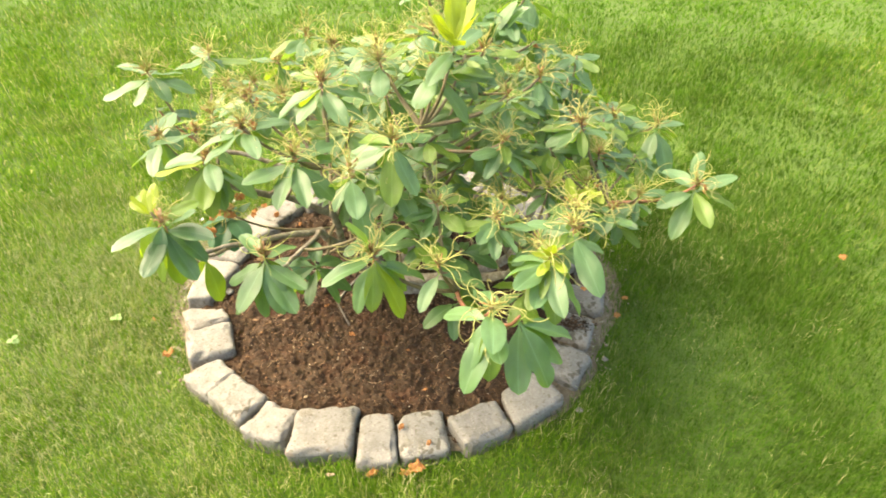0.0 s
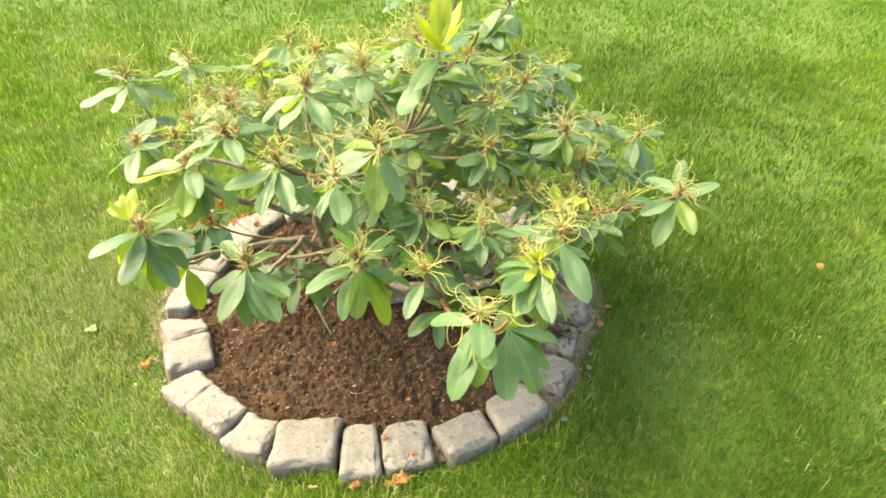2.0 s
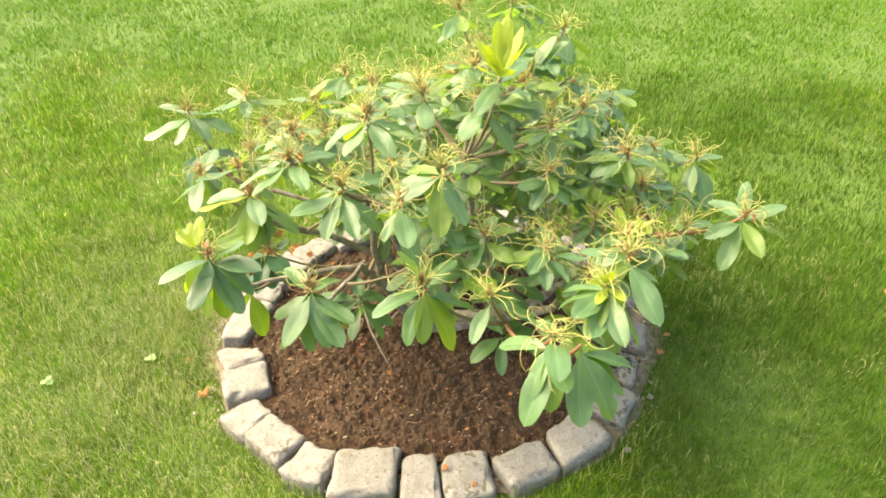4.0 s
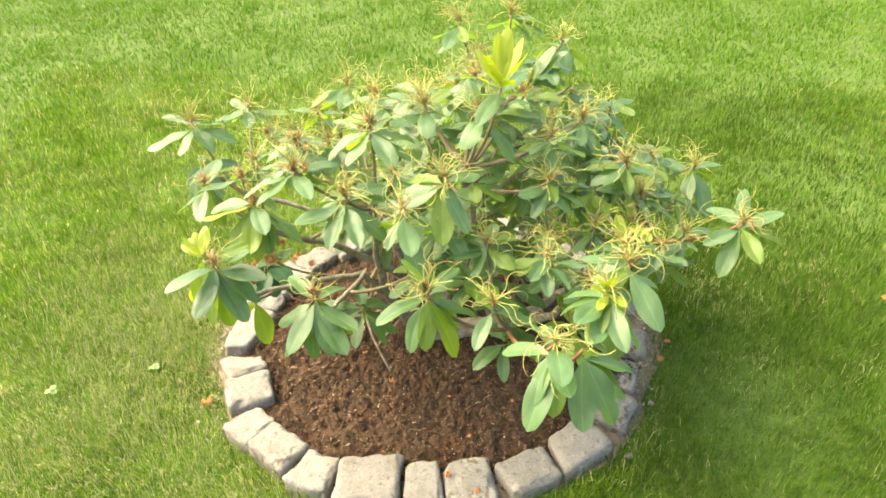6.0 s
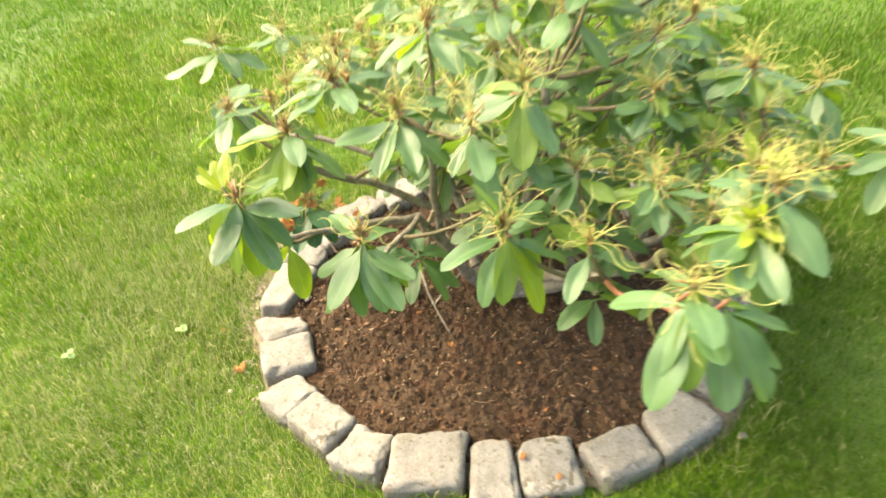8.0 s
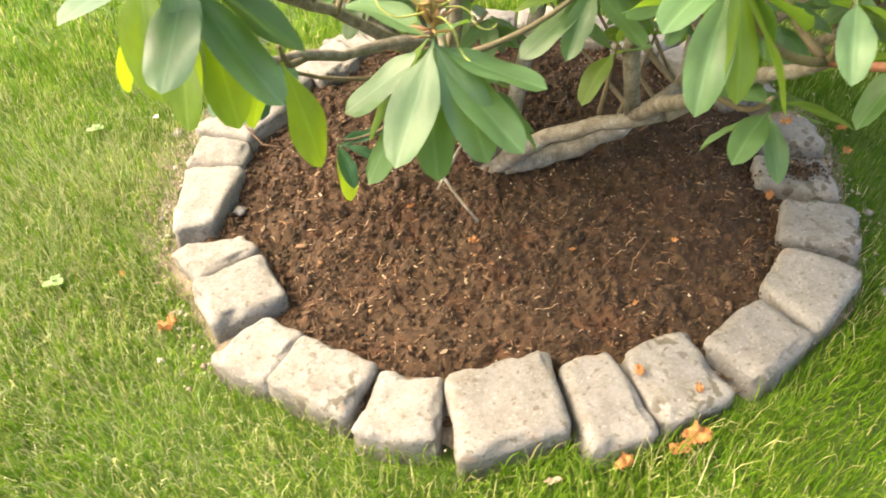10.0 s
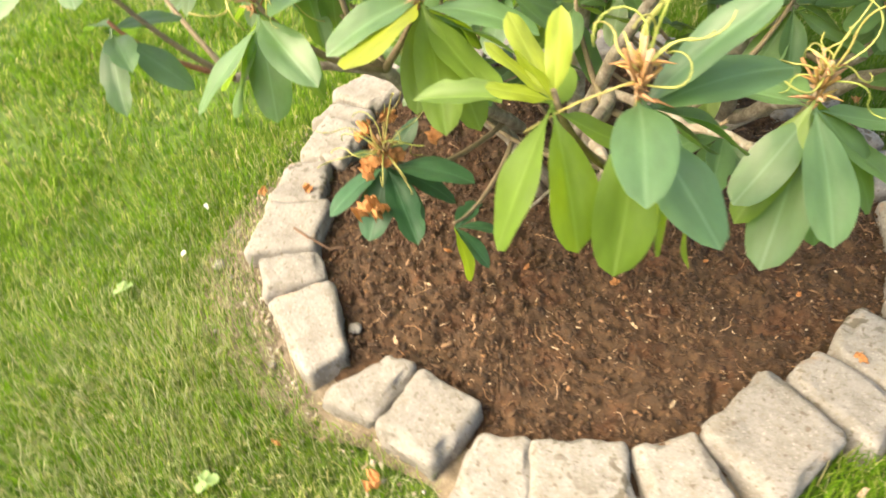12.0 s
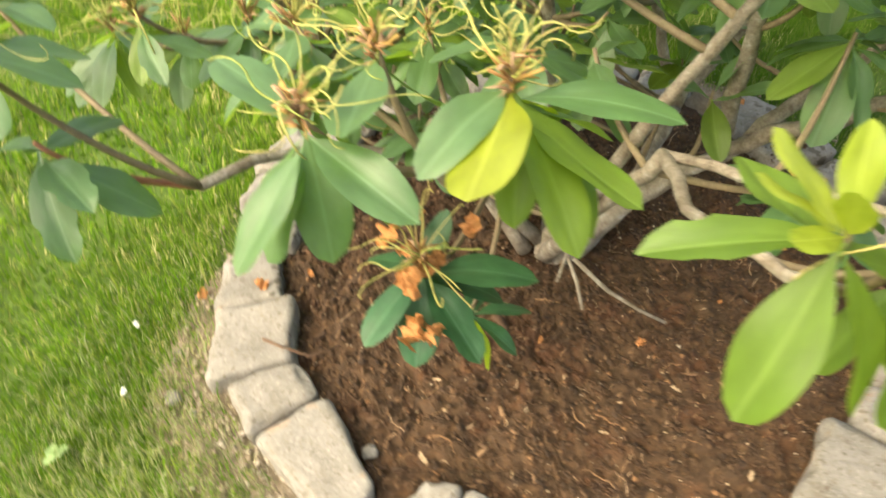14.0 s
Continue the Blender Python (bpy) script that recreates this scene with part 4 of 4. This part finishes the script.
shoot((0.497, 2.531, 0.622), ((-179, -18, 0.14), (-134, -14, 0.125), (-99, -9, 0.125), (-35, -38, 0.158), (-122, -62, 0.143), (162, 26, 0.127), (167, 17, 0.158)), 9, 'dark', stalks=18, bracts=3, seed=38)
shoot((0.301, 2.251, 0.953), ((128, -12, 0.125), (-84, -31, 0.125), (-114, -18, 0.125), (141, -31, 0.125), (34, -38, 0.125)), 7, stalks=18, bracts=2, seed=39)
shoot((0.135, 2.199, 1.047), ((127, -24, 0.125), (33, -15, 0.125), (88, -32, 0.125), (14, -28, 0.125)), 6, stalks=20, bracts=4, seed=40)
shoot((-0.024, 2.201, 1.022), ((137, -26, 0.125), (-105, -17, 0.125), (100, -39, 0.125), (61, -31, 0.125)), 6, size=0.1, stalks=20, bracts=4, seed=41)
shoot((0.2, 2.057, 0.885), ((99, 14, 0.125), (25, 57, 0.13), (42, 13, 0.125), (12, 43, 0.141)), 6, stalks=0, seed=42)
shoot((.05, 2.0, .78), (), 9, "green", stalks=8, bracts=4, seed=43)
shoot((-.30, 1.95, .78), (), 9, stalks=12, bracts=8, seed=44)
shoot((-.12, 2.15, .72), (), 9, "dark", stalks=8, bracts=6, seed=45)
shoot((.35, 1.98, .60), (), 9, "dark", stalks=4, bracts=2, seed=46)
shoot((.20, 1.85, .42), (), 8, "dark", size=.10, stalks=0, seed=49)
shoot((-.32, 1.85, .58), (), 8, "dark", stalks=0, seed=50)
# small sprigs low on the boughs
shoot((.062, 1.765, .365), ((-74, 59, 0.120), (-84, 31, 0.120), (-138, -29, 0.120), (167, 29, 0.120)), 4, "green", .10, stalks=0, seed=59, root=(.06, 1.79, .22))
shoot((.20, 1.90, .33), ((150, 74, 0.120), (-47, 58, 0.120), (173, 26, 0.120), (-173, 2, 0.120), (-101, 28, 0.120)), 5, "green", .10, stalks=0, seed=60, root=(.16, 1.93, .10))


for i, p in enumerate(((.231, 2.10, .945), (.371, 2.30, .737), (.519, 2.30, .613), (.177, 1.95, .898), (.043, 2.20, .926), (.352, 2.20, .637), (.514, 2.10, .566), (-.097, 1.90, .775), (.138, 1.90, .668), (-.188, 1.80, .715), (.596, 2.10, .63))):
    shoot(p, (), 10, stalks=(0, 8, 0, 14, 10, 0, 4, 16, 0, 14, 8)[i], bracts=6, seed=70 + i)

for i, p in enumerate(((.00, 1.95, .47), (.08, 2.08, .42), (-.10, 2.05, .45), (.25, 2.10, .40), (-.20, 2.15, .42), (.36, 2.24, .40), (-.02, 2.22, .40), (.12, 2.15, .33), (.20, 2.27, .32), (.05, 2.33, .30), (.30, 2.33, .32))):
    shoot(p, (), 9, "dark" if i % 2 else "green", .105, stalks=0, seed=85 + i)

for i, p in enumerate(((-.221, 1.817, .536), (-.37, 2.178, .512), (-.364, 1.993, .559), (-.513, 2.225, .569), (-.566, 2.345, .524), (-.657, 2.388, .555), (-.472, 2.099, .608), (.20, 1.74, .56))):
    shoot(p, (), 9, "dark" if i == 3 else "green", .11, stalks=(0, 8, 8, 10, 8, 10, 12, 0)[i], bracts=8, seed=140 + i, light=.3)

# the rest of the canopy, whorl by whorl
scatter = random.Random(21)
made = 0
for attempt in range(4000):
    if made >= 34:
        break
    x, y = scatter.uniform(-.80, .72), scatter.uniform(1.30, 2.45)
    roof = 0.98 - 0.25 * ((x - .05) / .8) ** 2 - 0.38 * ((y - 1.95) / .65) ** 2
    z = roof - scatter.uniform(0.03, 0.30)
    p = Vector((x, y, z))
    if ((x + .05) / .85) ** 2 + ((y - 1.88) / .68) ** 2 > 1 or min((p - q).length for q in SHOOTS) < 0.135:
        continue
    if y < 1.45 and z < .64 or x < -.25 and z < .70 or z < .48 or x > .3 and x + z > 1.25 or x > .42 and y < 1.70 and z < .62:
        continue
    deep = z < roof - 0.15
    if x < -.42 and y < 1.62:
        SHOOTS.append(p)          # open between the front whorls
    else:
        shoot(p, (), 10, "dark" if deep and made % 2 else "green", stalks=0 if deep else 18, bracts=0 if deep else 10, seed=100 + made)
    made += 1

# small whorls between, on the east side
for attempt in range(6000):
    if made >= 72:
        break
    x, y = scatter.uniform(.0, .70), scatter.uniform(1.36, 2.40)
    roof = 0.98 - 0.25 * ((x - .05) / .8) ** 2 - 0.38 * ((y - 1.95) / .65) ** 2
    p = Vector((x, y, roof - scatter.uniform(0.0, 0.34)))
    if ((x + .05) / .82) ** 2 + ((y - 1.88) / .62) ** 2 > 1 or p.z < .46 or x > .3 and x + p.z > 1.24 or x > .42 and y < 1.70 and p.z < .62 or min((p - q).length for q in SHOOTS) < 0.098:
        continue
    top = p.z > roof - 0.16
    shoot(p, (), 9, "green", .115, droop=-8, stalks=12 if top and made % 3 else 0, bracts=6, seed=100 + made, light=.25, crisp=1 if made % 9 == 0 else 0)
    made += 1

# low foliage at the back
for attempt in range(4000):
    if made >= 100:
        break
    x, y, z = scatter.uniform(-.40, .62), scatter.uniform(1.98, 2.55), scatter.uniform(.24, .60)
    p = Vector((x, y, z))
    if ((x + .0) / .70) ** 2 + ((y - 1.90) / .68) ** 2 > 1 or min((p - q).length for q in SHOOTS) < 0.115:
        continue
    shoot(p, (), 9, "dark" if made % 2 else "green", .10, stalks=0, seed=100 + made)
    made += 1

# dead twigs low in the shrub
stick("dead_twig", [V((-.150, 1.915, .125)), V((-.20, 1.85, .135)), V((-.24, 1.79, .12)), V((-.267, 1.755, .097))], .0042, .0028, BARK, shrub, "bare grey dead twig", 7, .002, 201)
stick("dead_twig", [V((-.30, 1.76, .24)), V((-.27, 1.71, .18)), V((-.235, 1.665, .14)), V((-.206, 1.631, .111))], .0036, .0024, BARK, shrub, "bare grey dead twig", 7, .002, 202)
stick("dead_twig", [V((-.19, 1.86, .20)), V((-.26, 1.80, .20)), V((-.34, 1.76, .22))], .0036, .0026, BARK, shrub, "bare grey dead twig", 7, .002, 203)


# ---------------------------------------------------------------- fallen bits
def fallen(name, x, y, z, size, mat, seed, label, category, group, flat=25, slim=1.0):
    v, f = crumple(size, seed)
    v = [Vector((p.x, p.y * slim, p.z * (0.4 + 0.6 * slim))) for p in v]
    rnd = random.Random(seed)
    ob = new(name, mesh_from(name, v, f, [mat]))
    ob.matrix_basis = pose(x, y, z + 0.22 * size, rnd.uniform(-flat, flat), rnd.uniform(-flat, flat), rnd.uniform(0, 360))
    return tagged(ob, label, category, group)


for i, (x, y, z, size) in enumerate(((.050, 1.188, .020, .056), (.019, 1.176, .014, .042), (-.070, 1.165, .016, .042), (-.784, 1.545, .014, .052), (-.892, 1.696, .015, .022),
                                     (-.695, 2.365, .014, .034), (-.004, 1.299, .048, .030), (.079, 1.256, .046, .024), (.57, 1.922, .052, .034),
                                     (.431, 1.705, .025, .030), (-.610, 2.262, .050, .040), (1.577, 2.205, .025, .040), (.68, 1.83, .02, .035), (.72, 1.92, .02, .03))):
    fallen("fallen_petal", x, y, z, size, PETAL, 300 + i, "dried orange-brown petal lying on stone" if z > .04 else "dried orange-brown petal lying in the grass", "petal", "fallen petals")
for i, (x, y) in enumerate(((-.209, 1.665), (-.515, 2.24), (-.32, 1.80), (-.02, 1.62), (.18, 1.60), (.05, 1.46), (-.43, 1.93))):
    fallen("fallen_petal", x, y, mulch_height(x, y) + .002, (.026, .026, .02, .016, .018, .016, .02)[i], PETAL, 330 + i, "dried orange-brown petal lying on the mulch", "petal", "fallen petals")
for i, (x, y, size) in enumerate(((-.293, 1.535, .014), (-.392, 1.605, .018), (-.305, 1.404, .022), (-.629, 1.775, .030), (-.353, 1.719, .014), (-.51, 1.871, .020), (-.24, 1.57, .024), (-.45, 1.72, .016), (-.33, 1.62, .012), (.02, 1.70, .014), (.12, 1.52, .016), (.24, 1.66, .014), (-.55, 1.66, .016), (-.12, 1.50, .014))):
    fallen("wood_chip", x, y, mulch_height(x, y) + .002, size, PALE_CHIP, 350 + i, "pale splinter of wood on the dark mulch", "wood chip", "pale chips on the mulch", 15, .45)
for x, y, i in ((-.915, 2.247, 1), (-.827, 2.381, 2)):
    fallen("white_petal", x, y, .022, .020, WHITE, 370 + i, "small white petal lying in the grass", "petal", "", 20)
for i, (x, y, size) in enumerate(((-.783, 1.578, .020), (-.823, 1.660, .022))):
    fallen("dry_leaf", x, y, .014, size, PALE_CHIP, 380 + i, "small pale dry leaf on the grass", "leaf", "", 10, .45)
fallen("dry_leaf", -.183, 1.15, .022, .034, PALE_CHIP, 390, "curled straw-coloured dry leaf on the grass", "leaf", "", 10, .45)


def pebble(x, y, size, seed):
    bm = bmesh.new()
    bmesh.ops.create_icosphere(bm, subdivisions=3, radius=size)
    for v in bm.verts:
        v.co *= 1 + 0.35 * noise.noise(v.co.normalized() * 1.6 + Vector((seed, 0, 0)))
        v.co.z *= 0.55
    me = bpy.data.meshes.new("pebble")
    bm.to_mesh(me)
    bm.free()
    me.materials.append(STONE)
    me.polygons.foreach_set("use_smooth", [True] * len(me.polygons))
    ob = new("pebble", me)
    ob.location = (x, y, .010 + size * 0.2)
    return tagged(ob, "small grey stone chip on the bare earth", "pebble", "stone chips beside the ring")


for i, (x, y, size) in enumerate(((-.855, 2.182, .015), (-.845, 2.13, .007), (-.80, 2.27, .007), (-.845, 1.86, .007), (.52, 1.43, .010), (.62, 1.64, .009))):
    pebble(x, y, size, i * 1.7)
pebble(-.680, 1.849, .013, 5.3).location.z += 0.008


CLOVER = leaf_material("clover_leaf", (0.13, 0.225, 0.065), (0.165, 0.26, 0.09), (0.30, 0.44, 0.05), 0.6, 0.4, 0.4)


def clover(x, y, seed):
    """A little broad-leaved weed of three leaflets on a stalk."""
    rnd = random.Random(seed)
    ob = tagged(new("clover"), "pale green clover sprig growing in the lawn", "clover", "clover in the lawn")
    ob.location = (x, y, 0)
    v, f = tube([V((0, 0, 0)), V((.004, .002, .02)), V((.002, .004, .036))], [.0012, .001, .0008], 5)
    child("stalk", mesh_from("stalk", v, f, [CLOVER]), ob)
    for k in range(3):
        v = [V((0, 0, 0))] + [V((.013 * math.cos(t) * .8, .011 + .011 * math.sin(t), .002 * math.sin(3 * t))) for t in [2 * math.pi * q / 12 for q in range(12)]]
        f = [(0, 1 + q, 1 + (q + 1) % 12) for q in range(12)]
        child("leaflet", mesh_from("leaflet", v, f, [CLOVER]), ob, pose(.002, .004, .036, rnd.uniform(-20, 10), rnd.uniform(-12, 12), 120 * k + rnd.uniform(-12, 12)))


for i, (x, y) in enumerate(((-1.012, 1.675), (-1.05, 2.20), (-1.3, 1.55))):
    clover(x, y, 400 + i)
v, f = tube([V((-.690, 2.125, .078)), V((-.668, 2.10, .055)), V((-.640, 2.065, .036)), V((-.585, 2.050, .030))], [.003, .0028, .0026, .002], 7)
tagged(new("fallen_twig", mesh_from("fallen_twig", v, f, [TWIG_BROWN])), "short brown curved twig lying over a stone", "twig")


# ---------------------------------------------------------------- grass
def grass_patch(name, boxes, density, height, width, seed, label, skip=None, mat=GRASS, simple=False):
    rng = np.random.default_rng(seed)
    xs, ys = [], []
    for x0, x1, y0, y1 in boxes:
        n = int((x1 - x0) * (y1 - y0) * density)
        xs.append(rng.uniform(x0, x1, n))
        ys.append(rng.uniform(y0, y1, n))
    x, y = np.concatenate(xs), np.concatenate(ys)
    # stands of different density run into one another at their edges
    for k, (x0, x1, y0, y1) in enumerate(boxes[:1] + ([skip] if skip else [])):
        depth = np.minimum(np.minimum(x - x0, x1 - x), np.minimum(y - y0, y1 - y)) / 0.5
        inside = rng.uniform(0, 1, len(x)) < np.clip(depth, 0, 1)
        keep = ~inside if k else inside
        x, y = x[keep], y[keep]
    ang = np.arctan2(y - RING.y, x - RING.x)
    rad = np.hypot(x - RING.x, y - RING.y)
    edge = outer_radius(ang) + 0.004
    west = np.clip(np.cos(ang - math.radians(170)), 0, 1) ** 4
    past = rad - edge
    east = np.clip(np.cos(ang - math.radians(2)), 0, 1) ** 3
    bare = 0.003 + 0.10 * west + 0.12 * east
    keep = past > rng.uniform(-0.01, 1, len(x)) ** 2 * bare * 1.5
    # uneven stand: thinner in blotches
    blot = np.sin(x * 5.1 + 1.3 * np.sin(y * 3.7)) * np.sin(y * 4.3 + 1.7 * np.sin(x * 2.9))
    # worn, thin turf beside the east of the bed
    worn = np.exp(-((x - 0.90) / 0.42) ** 2 - ((y - 1.55) / 0.55) ** 2)
    keep &= rng.uniform(0, 1, len(x)) < (0.80 + 0.25 * blot) * (1 - 0.3 * worn)
    if mat is STRAW:
        clump = np.sin(x * 6.7 + 2.1 * np.sin(y * 4.9)) * np.sin(y * 7.9 + 1.9 * np.sin(x * 5.3 + 1.0))
        keep &= rng.uniform(0, 1, len(x)) < np.clip(0.28 + 0.9 * clump, 0.08, 1.0)
    x, y, blot, past, worn = x[keep], y[keep], blot[keep], past[keep], worn[keep]
    n = len(x)
    h = height * rng.gamma(9, 1 / 9, n) * (1 + 0.28 * blot) * np.where(past < 0.10, 1.15, 1.0) * (1 - 0.3 * worn)
    w = width * rng.uniform(0.7, 1.3, n)
    # tufts lean together
    swirl = 2.2 * np.sin(x * 7.3 + y * 2.1) + 2.0 * np.sin(y * 8.1 - x * 3.3)
    yaw = np.where(rng.uniform(0, 1, n) < 0.3, swirl + rng.normal(0, 0.8, n), rng.uniform(0, 2 * np.pi, n))
    lean = np.clip(rng.normal(0.70, 0.38, n), 0.02, 1.5)
    dx, dy = np.cos(yaw), np.sin(yaw)
    face = rng.uniform(0, 2 * np.pi, n)
    sx, sy = np.cos(face) * w / 2, np.sin(face) * w / 2
    base = np.zeros(n) - 0.006
    m1, m2 = h * 0.55, h
    up1, out1 = m1 * np.cos(lean * 0.5), m1 * np.sin(lean * 0.5)
    up2, out2 = up1 + (h - m1) * np.cos(lean * 1.5), out1 + (h - m1) * np.sin(lean * 1.5)
    v = np.empty((n, 5, 3))
    v[:, 0] = np.stack([x - sx, y - sy, base], 1)
    v[:, 1] = np.stack([x + sx, y + sy, base], 1)
    v[:, 2] = np.stack([x + sx * 0.8 + dx * out1, y + sy * 0.8 + dy * out1, up1], 1)
    v[:, 3] = np.stack([x - sx * 0.8 + dx * out1, y - sy * 0.8 + dy * out1, up1], 1)
    v[:, 4] = np.stack([x + dx * out2, y + dy * out2, up2], 1)
    tri = np.array([(0, 1, 2), (0, 2, 3), (3, 2, 4)])
    f = (tri[None] + 5 * np.arange(n)[:, None, None]).reshape(-1, 3)
    if simple:
        v, f = v[:, (0, 1, 4)], np.arange(3 * n).reshape(-1, 3)
    tagged(new(name, raw_mesh(name, v.reshape(-1, 3), f, mat)), label, "grass", kind="stuff")


NEAR = (-1.9, 1.75, 0.25, 2.9)
MID = (-3.0, 3.2, -0.3, 4.6)
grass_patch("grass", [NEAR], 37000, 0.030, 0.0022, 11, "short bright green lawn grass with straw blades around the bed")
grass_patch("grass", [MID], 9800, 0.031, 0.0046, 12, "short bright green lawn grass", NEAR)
FAR = (-6.0, 7.5, -3.0, 10.0)
grass_patch("grass", [FAR], 3000, 0.030, 0.0105, 13, "short bright green lawn grass in the distance", MID, GRASS_FAR, True)
grass_patch("grass", [(-16.0, 16.0, -12.0, 22.0)], 290, 0.030, 0.034, 15, "short bright green lawn grass far off", FAR, GRASS_FAR, True)
grass_patch("dry_grass", [NEAR], 5000, 0.036, 0.0015, 14, "sparse straw-coloured dry grass blades in the lawn", None, STRAW)
grass_patch("dry_grass", [(-1.75, -0.30, 0.90, 2.6)], 24000, 0.038, 0.0014, 16, "wispy pale grass blades along the west side of the bed", None, WISP)
